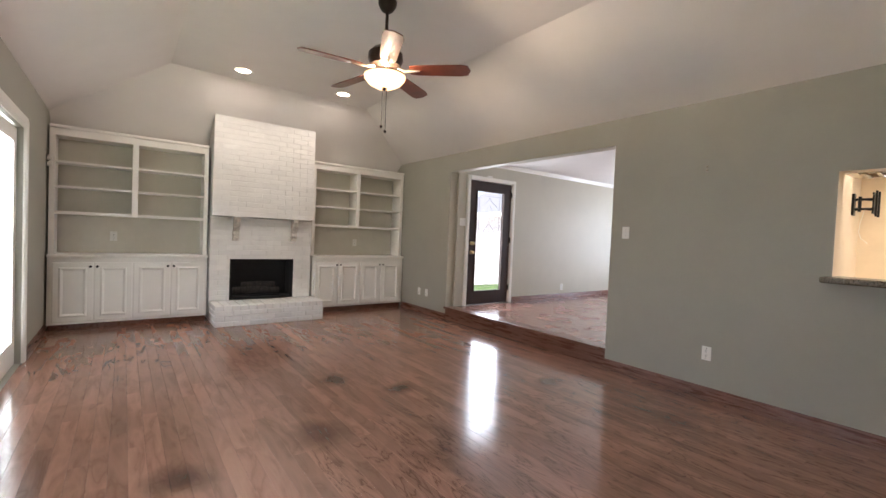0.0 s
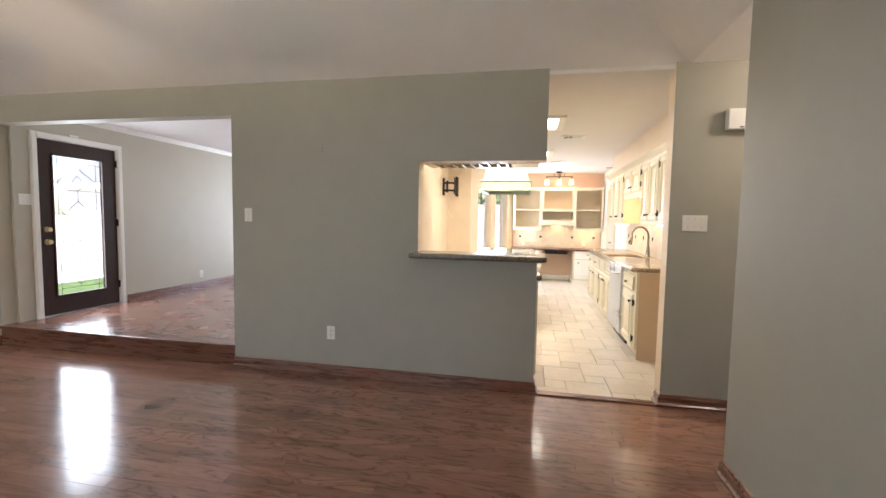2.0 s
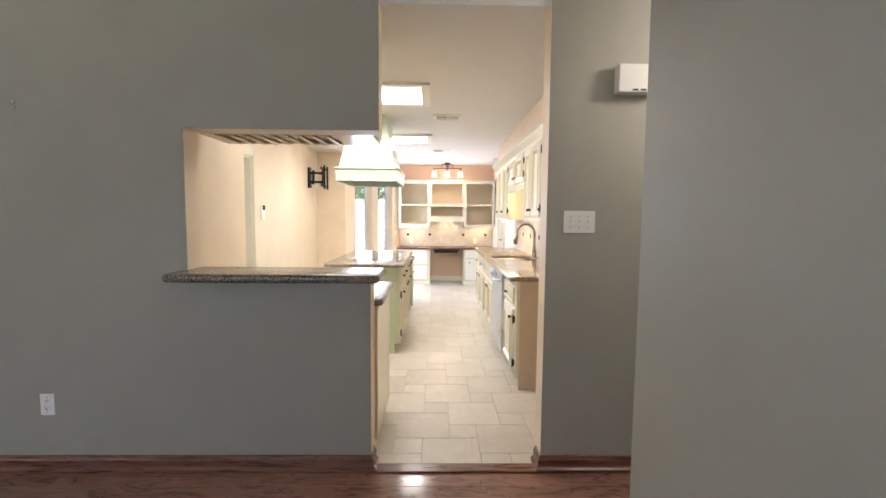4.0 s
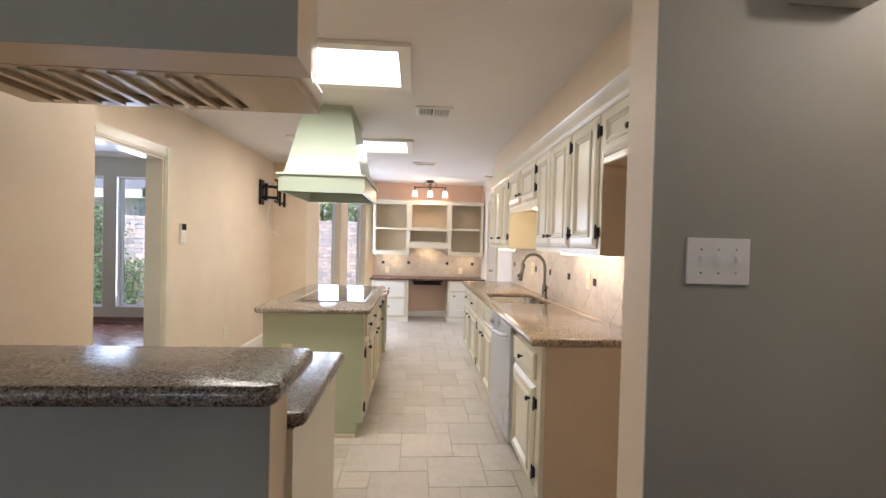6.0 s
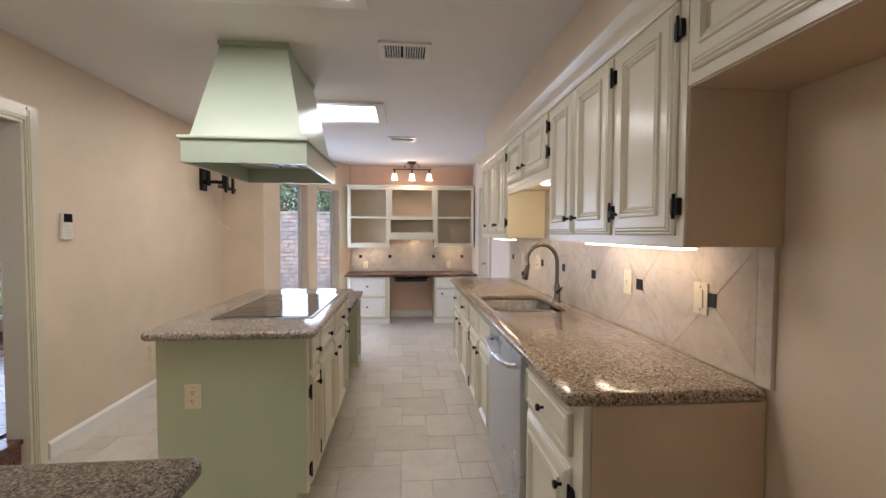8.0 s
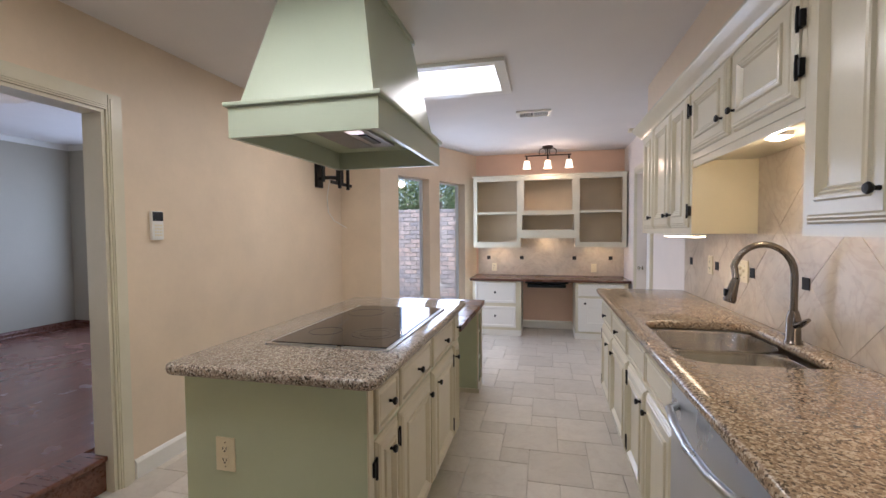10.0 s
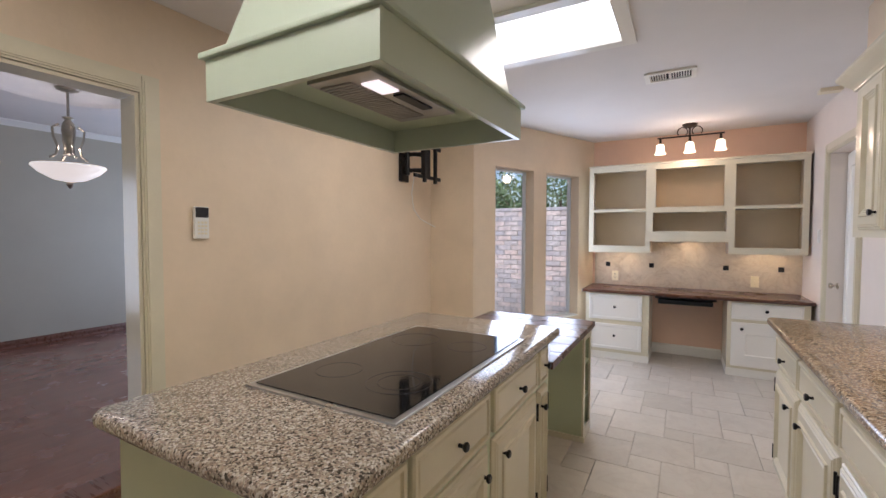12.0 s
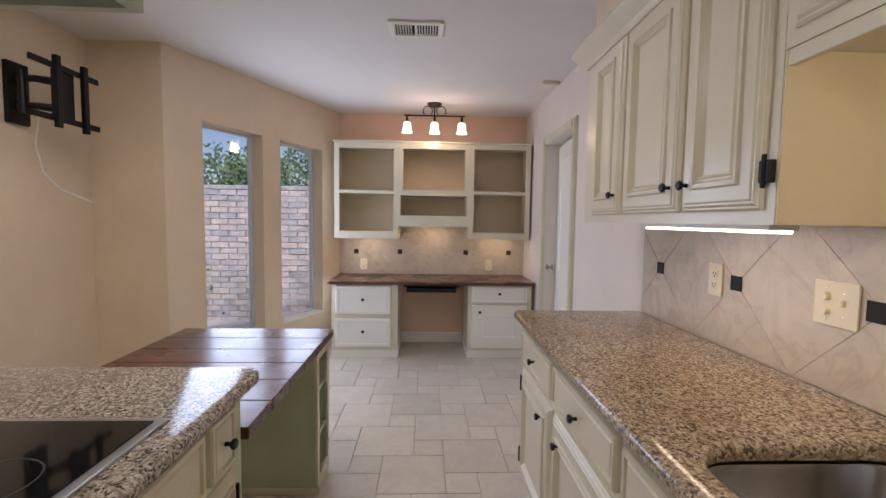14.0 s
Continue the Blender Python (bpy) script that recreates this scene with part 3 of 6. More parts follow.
# ---- mouldings ----
BASEP = [(0, 0), (0.030, 0), (0.030, 0.018), (0.020, 0.026), (0.016, 0.032), (0.016, 0.064), (0.010, 0.072), (0.008, 0.084), (0, 0.088)]
WBASE = [(0, 0), (0.016, 0), (0.016, 0.09), (0.006, 0.105), (0, 0.11)]
moulding("baseboard_kitchen_wall", BASEP, [(0.148, YK + 0.1), (0.148, YK), (-2.505, YK)], BASEWOOD, "dark red-brown stained wooden baseboard")
moulding("baseboard_corner", BASEP, [(-5.215, YK), (-6.48, YK)], BASEWOOD)
moulding("baseboard_stub", BASEP, [(3.6, YK), (1.072, YK), (1.072, YK + 0.1)], BASEWOOD)
moulding("baseboard_den_right", BASEP, [(XR, YS), (XR, 3.14), (3.6, 3.14)], BASEWOOD)
moulding("baseboard_patio", BASEP, [(-6.48, YS), (-5.28, YS)], BASEWOOD)
moulding("baseboard_entry", BASEP, [(DL, DE), (DL, 5.42)], BASEWOOD, z=DF)
moulding("baseboard_dining_window", BASEP, [(KL - 0.12, DE), (DL, DE)], BASEWOOD, z=DF)
moulding("baseboard_kitchen_left", WBASE, [(-0.30, KE - 0.05), (CX, CY), (KL, CY), (KL, 6.66)], TRIM, "white painted baseboard")
moulding("baseboard_knee", WBASE, [(1.05, KE), (0.36, KE)], TRIM)
CROWN = [(0, 0), (0.010, 0), (0.014, 0.012), (0.032, 0.036), (0.044, 0.05), (0.044, 0.062), (0, 0.062)]
moulding("crown_entry", CROWN, [(KL - 0.12, DE), (DL, DE), (DL, YK + T)], TRIM, "white crown moulding", z=DC - 0.062)
tagged(part("threshold", box(bmesh.new(), 0.16, 1.13, YK - 0.03, YK + 0.05, -0.01, 0.012, 0.005), BASEWOOD), "thin dark wood threshold strip", kind="structure")
# the wooden step up to the dining floor
tagged(part("step_riser", B(-5.24, -2.50, YK + 0.001, YK + 0.06, 0.0, DF - 0.028), BASEWOOD), "red-brown wooden step riser", kind="structure")
tagged(part("step_nosing", box(bmesh.new(), -5.24, -2.50, YK - 0.02, YK + 0.17, DF - 0.028, DF + 0.002, 0.008), BASEWOOD), kind="structure")
tagged(part("step_kitchen_riser", B(KL - 0.115, KL - 0.05, 5.82, 6.54, 0, DF - 0.026), BASEWOOD), kind="structure")
tagged(part("step_kitchen_nosing", box(bmesh.new(), KL - 0.2, KL - 0.03, 5.82, 6.54, DF - 0.026, DF + 0.002, 0.008), BASEWOOD), kind="structure")
CASE = [(0, 0), (0.008, 0.0), (0.008, 0.018), (0.018, 0.03), (0.022, 0.07), (0.014, 0.075), (0.0, 0.075)]


def casing(name, to_world, u0, u1, z0, z1, w, material, sill=False):
    """A moulded frame round an opening: two uprights and a head. to_world(u, out, z)."""
    bm = bmesh.new()
    for a, b, c, d in ((u0 - w, u0, z0, z1 + w), (u1, u1 + w, z0, z1 + w), (u0, u1, z1, z1 + w)):
        for lo, hi, o in ((0.0, 1.0, 0.014), (0.12, 0.9, 0.020), (0.35, 0.8, 0.025)):
            if d - c > b - a:
                aa, bb, cc, dd = a + (b - a) * (1 - hi), b - (b - a) * lo, c, d - w * lo
            else:
                aa, bb, cc, dd = a, b, c + (d - c) * (1 - hi), d - (d - c) * lo
            vs = [bm.verts.new(to_world(u, q, z)) for q in (-0.001, o) for u, z in ((aa, cc), (bb, cc), (bb, dd), (aa, dd))]
            for q in ((0, 1, 2, 3), (4, 5, 6, 7), (0, 1, 5, 4), (1, 2, 6, 5), (2, 3, 7, 6), (3, 0, 4, 7)):
                bm.faces.new([vs[k] for k in q])
    return tagged(part(name, bm, material), kind="structure")


casing("trim_dining_doorway", lambda u, o, z: (KL + o, u, z), 5.80, 6.56, 0.0, 2.01, 0.085, CAB)
dj = wall_grid(bmesh.new(), 5.802, 6.558, 0.0, 2.008, [(5.818, 6.542, -1, 1.992)], lambda u, d, z: (KL + 0.004 - d, u, z), 0.128)
tagged(part("jamb_dining_doorway", dj, CAB), kind="structure")
casing("trim_entry_door", lambda u, o, z: (DL + o, u, z), 4.395, 5.325, DF, 2.17, 0.065, TRIM)
casing("trim_far_door", lambda u, o, z: (KR - o, u, z), 9.43, 10.14, 0.0, 2.02, 0.08, CAB)
casing("trim_patio_door", lambda u, o, z: (u, YS + o, z), PATIO[0], PATIO[1], 0.0, PATIO[3], 0.10, TRIM)
casing("trim_den_window", lambda u, o, z: (u, YS + o, z), *ADDEDWIN, 0.08, TRIM)

# ---- den: fireplace and built-in shelves ----
fp = thing("fireplace", -6.4, 1.68, 0, "white-painted brick fireplace with raised hearth and sooty firebox", "fireplace")
CH0, CH1 = 1.0, 2.36
cb = wall_grid(bmesh.new(), CH0, CH1, 0.27, 1.40, [(1.25, 2.11, 0.20, 0.83)], lambda u, d, z: (-6.455 - d, u, z), 0.38)
part("chimney_breast", cb, MORTARW, fp, "white painted brick breast")
fb = bmesh.new()
box(fb, -6.84, -6.80, 1.25, 2.11, 0.27, 0.83)
box(fb, -6.80, -6.47, 1.25, 1.262, 0.27, 0.83)
box(fb, -6.80, -6.47, 2.098, 2.11, 0.27, 0.83)
box(fb, -6.80, -6.47, 1.262, 2.098, 0.271, 0.285)
part("firebox", fb, SOOT, fp, "sooty black firebox")
up = B(-6.84, -6.372, CH0 + 0.01, CH1 - 0.01, 1.41, 2.86)
part("overmantel", up, MORTARW, fp, "white painted brick overmantel")
part("hearth", B(-6.84, -5.985, CH0 + 0.015, 2.40, 0, 0.205), MORTARW, fp, "white painted brick hearth")
screen = bmesh.new()
for zz in (0.305, 0.80):
    box(screen, -6.50, -6.485, 1.27, 2.09, zz, zz + 0.018)
for yy in (1.27, 2.072):
    box(screen, -6.50, -6.485, yy, yy + 0.018, 0.30, 0.82)
for i in range(40):
    yy = 1.30 + i * 0.0195
    box(screen, -6.494, -6.490, yy, yy + 0.004, 0.32, 0.80)
part("fire_screen", screen, SOOT, fp, "black chain fire screen")
lg = bmesh.new()
for yy, zz, r in ((1.55, 0.37, 0.05), (1.72, 0.36, 0.045), (1.66, 0.45, 0.04)):
    tube(lg, [(-6.66, yy - 0.22, zz), (-6.64, yy, zz + 0.01), (-6.65, yy + 0.24, zz)], r, 10)
part("gas_log", lg, LOG, fp, "charred ceramic gas logs", smooth=True)
for yy in (1.27, 2.05):
    c = bmesh.new()
    prof = [(-0.008, 1.405), (0.15, 1.405), (0.15, 1.37), (0.125, 1.345), (0.12, 1.30), (0.085, 1.255), (0.06, 1.21), (0.075, 1.17), (0.06, 1.125), (0.03, 1.09), (-0.008, 1.08)]
    ring = [[c.verts.new((-6.455 + o, yy + s, z)) for o, z in prof] for s in (0, 0.075)]
    for k in range(len(prof)):
        c.faces.new((ring[0][k], ring[0][(k + 1) % len(prof)], ring[1][(k + 1) % len(prof)], ring[1][k]))
    c.faces.new(ring[0]), c.faces.new(ring[1])
    part("corbel", c, CORBEL, fp, "worn white carved corbel")


def bookcase(y0, y1, mid, parent_label, doors):
    """Built-in: base cabinet with panelled doors, a top, and open shelves above."""
    b = thing("base_cabinet", -6.65, (y0 + y1) / 2, 0, parent_label, "cabinet", "built-in base cabinets beside the fireplace")
    part("body", B(-6.84, -6.485, y0, y1, 0.075, 0.845), WHITE, b)
    part("toe_kick", B(-6.84, -6.56, y0, y1, 0.0, 0.075), BASEWOOD, b, "dark recessed toe kick")
    n = len(doors) - 1
    for i in range(n):
        a, c = doors[i] + 0.006, doors[i + 1] - 0.006
        front("door", b, -6.465, (a + c) / 2, 0.105, c - a, 0.68, "+x", DEEP, WHITE, knob=((0.5 if i % 2 == 0 else -0.5) * (c - a) * 0.86, 0.635))
    t = part("cabinet_top", box(bmesh.new(), -6.845, -6.445, y0 - 0.005, y1 + 0.004, 0.846, 0.88, 0.008), WHITE)
    tagged(t, "white painted wooden cabinet top", "worktop", "built-in cabinet tops")
    s = thing("bookshelf", -6.7, (y0 + y1) / 2, 0.88, "empty white built-in bookshelf above a base cabinet", "bookshelf", "built-in bookshelves beside the fireplace")
    # Back panel colour is darker and yellower than the white shelves.
    part("back", B(-6.846, -6.83, y0, y1, 0.88, 2.30), mat("shelf_back_darker", (0.60, 0.565, 0.475), 0.5, var=0.05), s, "off-white back panel")
    fr = 0.05
    for a, c, z0, z1 in ((y0, y0 + fr, 0.881, 2.30), (y1 - fr, y1, 0.881, 2.30), (mid - 0.03, mid + 0.03, 1.37, 2.24)):
        part("upright", B(-6.83, -6.545, a, c, z0, z1), WHITE, s)
    part("head", box(bmesh.new(), -6.83, -6.54, y0 + fr, y1 - fr, 2.22, 2.30), WHITE, s)
    part("top_moulding", box(bmesh.new(), -6.84, -6.52, y0, y1, 2.301, 2.335, 0.008), WHITE, s)
    for z in (1.35, 1.65, 1.93):
        for a, c in ((y0 + fr, mid - 0.03), (mid + 0.03, y1 - fr)):
            if z < 1.4:
                continue
            part("shelf", B(-6.83, -6.55, a + 0.001, c - 0.001, z - 0.011, z + 0.011), WHITE, s)
    part("shelf", B(-6.83, -6.545, y0 + fr + 0.001, y1 - fr - 0.001, 1.335, 1.37), WHITE, s)


bookcase(YS + 0.02, 0.98, 0.187, "white base cabinet with four panelled doors and black knobs", [-0.56, -0.19, 0.18, 0.57, 0.95])
bookcase(2.40, YK - 0.02, 3.16, "white base cabinet with four panelled doors beside the hearth", [2.44, 2.82, 3.20, 3.58, 3.97])

for z in (1.86, 1.93):
    cs = thing("contact_sensor", -6.53, -0.60, z, "small white contact sensor on the shelf edge", "sensor", "shelf edge sensors")
    part("case", box(bmesh.new(), -6.545, -6.50, -0.615, -0.57, z, z + 0.05, 0.004), PLAST, cs)


def fan():
    f = thing("ceiling_fan", -3.12, 1.73, 3.10, "dark bronze ceiling fan with mahogany blades and lit glass bowl", "ceiling fan")
    x, y = -3.12, 1.73
    part("canopy", lathe(bmesh.new(), [(0.075, 0.0), (0.072, -0.03), (0.05, -0.07), (0.022, -0.09), (0.0001, -0.09)], x, y, TOP, 24), BRONZE, f, smooth=True)
    part("downrod", tube(bmesh.new(), [(x, y, TOP - 0.08), (x, y, 2.70)], 0.013, 12), BRONZE, f, smooth=True)
    part("motor", lathe(bmesh.new(), [(0.03, 0.10), (0.10, 0.085), (0.135, 0.05), (0.14, 0.0), (0.12, -0.045), (0.06, -0.06), (0.0001, -0.06)], x, y, 2.64, 28), BRONZE, f, smooth=True)
    part("bowl", lathe(bmesh.new(), [(0.165, 0.0), (0.16, -0.03), (0.13, -0.065), (0.075, -0.095), (0.0001, -0.10)], x, y, 2.52, 28), BOWL_ON, f, "lit amber glass bowl", smooth=True)
    part("bowl_ring", lathe(bmesh.new(), [(0.158, 0.004), (0.168, 0.004), (0.170, -0.006), (0.166, -0.008)], x, y, 2.522, 28), PEWTER, f, smooth=True)
    part("finial", lathe(bmesh.new(), [(0.018, 0.0), (0.014, -0.012), (0.004, -0.025), (0.0001, -0.025)], x, y, 2.421, 12), BRONZE, f, smooth=True)
    part("stem", tube(bmesh.new(), [(x, y, 2.585), (x, y, 2.42)], 0.012, 10), BRONZE, f, smooth=True)
    for a in (48.0, 120.0, 192.0, 264.0, 336.0):
        bm = bmesh.new()
        out = [(0.20, -0.05), (0.26, -0.062), (0.60, -0.072), (0.66, -0.058), (0.68, 0.0), (0.66, 0.058), (0.60, 0.072), (0.26, 0.062), (0.20, 0.05)]
        lo = [bm.verts.new((px, py, -0.004 + py * -0.2)) for px, py in out]
        hi = [bm.verts.new((px, py, 0.004 + py * -0.2)) for px, py in out]
        bm.faces.new(lo), bm.faces.new(hi)
        for i in range(len(out)):
            bm.faces.new((lo[i], lo[(i + 1) % len(out)], hi[(i + 1) % len(out)], hi[i]))
        bmesh.ops.transform(bm, matrix=pose(x, y, 2.562, 0, 0, a), verts=bm.verts[:])
        bl = part("blade", bm, FANWOOD, f, "mahogany blade")
        br = tube(bmesh.new(), [(0.10, 0, 0.01), (0.16, 0.012, -0.008), (0.22, 0.0, -0.008), (0.28, 0, -0.006)], [0.016, 0.012, 0.014, 0.006], 8)
        bmesh.ops.transform(br, matrix=pose(x, y, 2.562, 0, 0, a), verts=br.verts[:])
        part("blade_arm", br, PEWTER, bl, smooth=True)
    for dx, ln in ((0.012, 0.34), (-0.012, 0.30)):
        ch = tube(bmesh.new(), [(x + dx, y + dx, 2.43), (x + dx, y + dx, 2.43 - ln)], 0.0022, 6)
        lathe(ch, [(0.0001, 0.0), (0.011, -0.008), (0.009, -0.022), (0.0001, -0.028)], x + dx, y + dx, 2.43 - ln, 10)
        part("pull_chain", ch, BRONZE, f, smooth=True)


fan()


def recessed(x, y):
    r = thing("recessed_light", x, y, TOP, "round white recessed ceiling light, switched on", "ceiling light", "recessed lights near the fireplace")
    part("trim_ring", lathe(bmesh.new(), [(0.105, 0.0), (0.10, -0.008), (0.08, -0.008), (0.078, -0.001)], x, y, TOP, 24), TRIM, r, smooth=True)
    part("lens", lathe(bmesh.new(), [(0.078, -0.003), (0.0001, -0.003)], x, y, TOP, 24), SPOT_ON, r)


hl = thing("hall_ceiling_light", 2.2, 3.5, EAVE, "round white hall ceiling light", "ceiling light")
part("ring", lathe(bmesh.new(), [(0.15, 0.0), (0.15, -0.02), (0.13, -0.03)], 2.2, 3.5, EAVE, 24, cap=False), TRIM, hl, smooth=True)
part("dome", lathe(bmesh.new(), [(0.135, -0.02), (0.12, -0.06), (0.07, -0.09), (0.0001, -0.10)], 2.2, 3.5, EAVE, 24, cap=False), SPOT_ON, hl, smooth=True)
recessed(-5.545, 1.17), recessed(-5.515, 2.40)


def plate(name, to_world, w, h, kind_of, material, label, cat, group=""):
    """A switch or outlet plate. to_world: the pose of its middle, facing -y."""
    t = new(name)
    t.empty_display_size = 0.02
    t.matrix_world = to_world
    tagged(t, label, cat, group)

    def add_part(nm, bm, mt, lb=""):
        bmesh.ops.recalc_face_normals(bm, faces=bm.faces[:])
        me = bpy.data.meshes.new(nm)
        bm.to_mesh(me)
        bm.free()
        me.materials.append(mt)
        ob = new(nm, me)
        ob.parent = t
        tagged(ob, lb)
    add_part("cover", box(bmesh.new(), -w / 2, w / 2, -0.006, 0.0, -h / 2, h / 2, 0.002), material)
    n = max(1, round(w / 0.046) - 1) if w > 0.09 else 1
    for i in range(n):
        u = (i - (n - 1) / 2) * 0.046
        k = kind_of[i % len(kind_of)]
        if k == "s":
            tg = box(bmesh.new(), u - 0.005, u + 0.005, -0.016, -0.006, -0.003, 0.013, 0.002)
            add_part("toggle", tg, material)
        elif k == "o":
            for zz in (-0.02, 0.02):
                so = box(bmesh.new(), u - 0.016, u + 0.016, -0.0085, -0.006, zz - 0.013, zz + 0.013, 0.001)
                add_part("socket", so, material)
                sl = bmesh.new()
                box(sl, u - 0.008, u - 0.005, -0.0090, -0.0084, zz - 0.002, zz + 0.007)
                box(sl, u + 0.005, u + 0.008, -0.0090, -0.0084, zz - 0.002, zz + 0.007)
                box(sl, u - 0.003, u + 0.003, -0.0090, -0.0084, zz - 0.010, zz - 0.005)
                add_part("slot", sl, SOOT)
        elif k == "r":
            add_part("rocker", box(bmesh.new(), u - 0.016, u + 0.016, -0.010, -0.006, -0.033, 0.033, 0.002), material)
        elif k == "d":
            for zz in (-0.02, 0.018):
                add_part("dial", lathe(bmesh.new(), [(0.012, 0), (0.011, 0.012), (0.0001, 0.012)], u, -0.006, zz, 12, pose(0, 0, 0, 90)), material)
        for zz in (-0.042, 0.042):
            sc = bmesh.new()
            lathe(sc, [(0.003, 0), (0.0025, 0.001), (0.0001, 0.001)], u, -0.006, zz * (0.7 if k == "s" else 1.0), 8, pose(0, 0, 0, 90))
            add_part("screw", sc, NICKEL)
    return t


plate("light_switch", pose(-2.347, YK, 1.37), 0.072, 0.116, "s", PLAST, "white single toggle switch on the sage wall", "switch")
plate("triple_light_switch", pose(1.243, YK, 1.362), 0.165, 0.116, "sss", PLAST, "white triple toggle switch beside the kitchen opening", "switch")
plate("outlet", pose(-1.566, YK, 0.37), 0.072, 0.116, "o", PLAST, "white outlet low on the sage wall", "outlet", "den outlets")
plate("outlet", pose(-5.733, YK, 0.34), 0.072, 0.116, "o", PLAST, "white outlet low in the den corner", "outlet", "den outlets")
plate("outlet", pose(-5.944, YK, 0.34), 0.072, 0.116, "o", PLAST, "white outlet low in the den corner", "outlet", "den outlets")
plate("entry_switch", pose(DL, 4.272, 1.497, 0, 0, 90), 0.12, 0.116, "ss", PLAST, "white double switch beside the entry door", "switch")
plate("dining_outlet", pose(DL, 6.75, 0.40, 0, 0, 90), 0.072, 0.116, "o", PLAST, "white outlet on the dining wall", "outlet")
wb = thing("chime_box", 1.505, YK, 2.014, "white door chime box on the hall wall", "door chime")
part("cover", box(bmesh.new(), 1.40, 1.61, YK - 0.065, YK, 2.014, 2.152, 0.006), PLAST, wb)
for i in range(2):
    part("grille_slot", B(1.47 + i * 0.04, 1.497 + i * 0.04, YK - 0.067, YK - 0.060, 2.021, 2.029), SOOT, wb)
nl = thing("wall_anchor", -1.645, YK, 1.93, "two small dark screw holes in the wall", "wall anchor")
for z in (1.913, 1.943):
    part("screw", lathe(bmesh.new(), [(0.009, 0.0), (0.008, 0.004), (0.0001, 0.004)], -1.645, YK, z, 10, pose(0, 0, 0, 90)), NICKEL, nl)

plate("shelf_outlet", pose(-6.83, -0.02, 1.09, 0, 0, 90), 0.072, 0.116, "o", PLAST, "white outlet on the bookshelf back", "outlet", "bookshelf outlets")
plate("shelf_outlet", pose(-6.83, 3.25, 1.09, 0, 0, 90), 0.072, 0.116, "o", PLAST, "white outlet on the bookshelf back", "outlet", "bookshelf outlets")

# ---- doors and windows of the den and dining room ----


def entry_door():
    d = thing("door_1", DL - 0.05, 4.86, DF, "dark brown wooden entry door with leaded glass", "door", kind="structure")
    y0, y1, z0, z1 = 4.41, 5.31, DF + 0.01, 2.165
    g = (4.545, 5.145, 0.40, 2.02)
    part("door_leaf", wall_grid(bmesh.new(), y0, y1, z0, z1, [g], lambda u, dd, z: (DL - 0.055 + dd, u, z), 0.045), DARKWOOD, d)
    bead = bmesh.new()
    for a, b, c, e in ((g[0], g[1], g[2], g[2] + 0.016), (g[0], g[1], g[3] - 0.016, g[3]), (g[0], g[0] + 0.016, g[2], g[3]), (g[1] - 0.016, g[1], g[2], g[3])):
        box(bead, DL - 0.04, DL + 0.002, a, b, c, e)
    part("glazing_bead", bead, DARKWOOD, d)
    p = part("pane", B(DL - 0.036, DL - 0.030, g[0] + 0.01, g[1] - 0.01, g[2] + 0.01, g[3] - 0.01), PANE, d, "leaded glass")
    p.visible_shadow = False
    xx, cy = DL - 0.028, (g[0] + g[1]) / 2
    lead = bmesh.new()

    def came(pts):
        tube(lead, [(xx, cy + u, z) for u, z in pts], 0.0030, 6)
        tube(lead, [(xx, cy - u, z) for u, z in pts], 0.0030, 6)
    came([(0.22, 0.41), (0.22, 2.01)])
    for z in (0.48, 0.78, 1.62, 1.94):
        tube(lead, [(xx, g[0] + 0.01, z), (xx, g[1] - 0.01, z)], 0.0030, 6)
    for z0_, s in ((1.20, 1), (1.20, -1)):
        came([(0.0, z0_ + s * 0.30), (0.04, z0_ + s * 0.26), (0.10, z0_ + s * 0.20), (0.12, z0_ + s * 0.12), (0.08, z0_ + s * 0.04), (0.0, z0_)])
        came([(0.0, z0_ + s * 0.18), (0.04, z0_ + s * 0.13), (0.045, z0_ + s * 0.07), (0.0, z0_ + s * 0.02)])
        came([(0.22, z0_ + s * 0.22), (0.16, z0_ + s * 0.14), (0.15, z0_ + s * 0.06), (0.22, z0_)])
    came([(0.0, 1.92), (0.05, 1.85), (0.13, 1.80), (0.20, 1.74), (0.22, 1.66)])
    came([(0.0, 1.80), (0.05, 1.74), (0.06, 1.68), (0.0, 1.62)])
    came([(0.0, 0.50), (0.05, 0.56), (0.13, 0.62), (0.20, 0.68), (0.22, 0.76)])
    came([(0.0, 0.62), (0.05, 0.67), (0.06, 0.73), (0.0, 0.78)])
    tube(lead, [(xx, cy, 1.50), (xx, cy, 1.62)], 0.0030, 6)
    tube(lead, [(xx, cy, 0.78), (xx, cy, 0.90)], 0.0030, 6)
    part("lead_came", lead, LEAD, d, "dark lead came")
    for z, r in ((1.17, 0.03), (1.03, 0.032)):
        part("lock" if z > 1.1 else "handle", lathe(bmesh.new(), [(0.032, 0), (0.03, 0.012), (0.012, 0.016), (0.012, 0.03), (r * 0.9, 0.04), (r * 0.8, 0.055), (0.0001, 0.058)], DL - 0.01, 4.475, z, 18, pose(0, 0, 0, 0, 90, 0)), BRASS, d, "satin brass", smooth=True)
    for z in (0.4, 1.2, 1.95):
        part("hinge", B(DL - 0.012, DL + 0.004, 5.305, 5.322, z, z + 0.09), BLACK, d)
    fr = bmesh.new()
    box(fr, DL - 0.13, DL + 0.002, 4.3955, 4.408, DF, 2.17), box(fr, DL - 0.13, DL + 0.002, 5.312, 5.3245, DF, 2.17)
    box(fr, DL - 0.13, DL + 0.002, 4.3955, 5.3245, 2.168, 2.2095)
    part("door_frame", fr, TRIM, d)


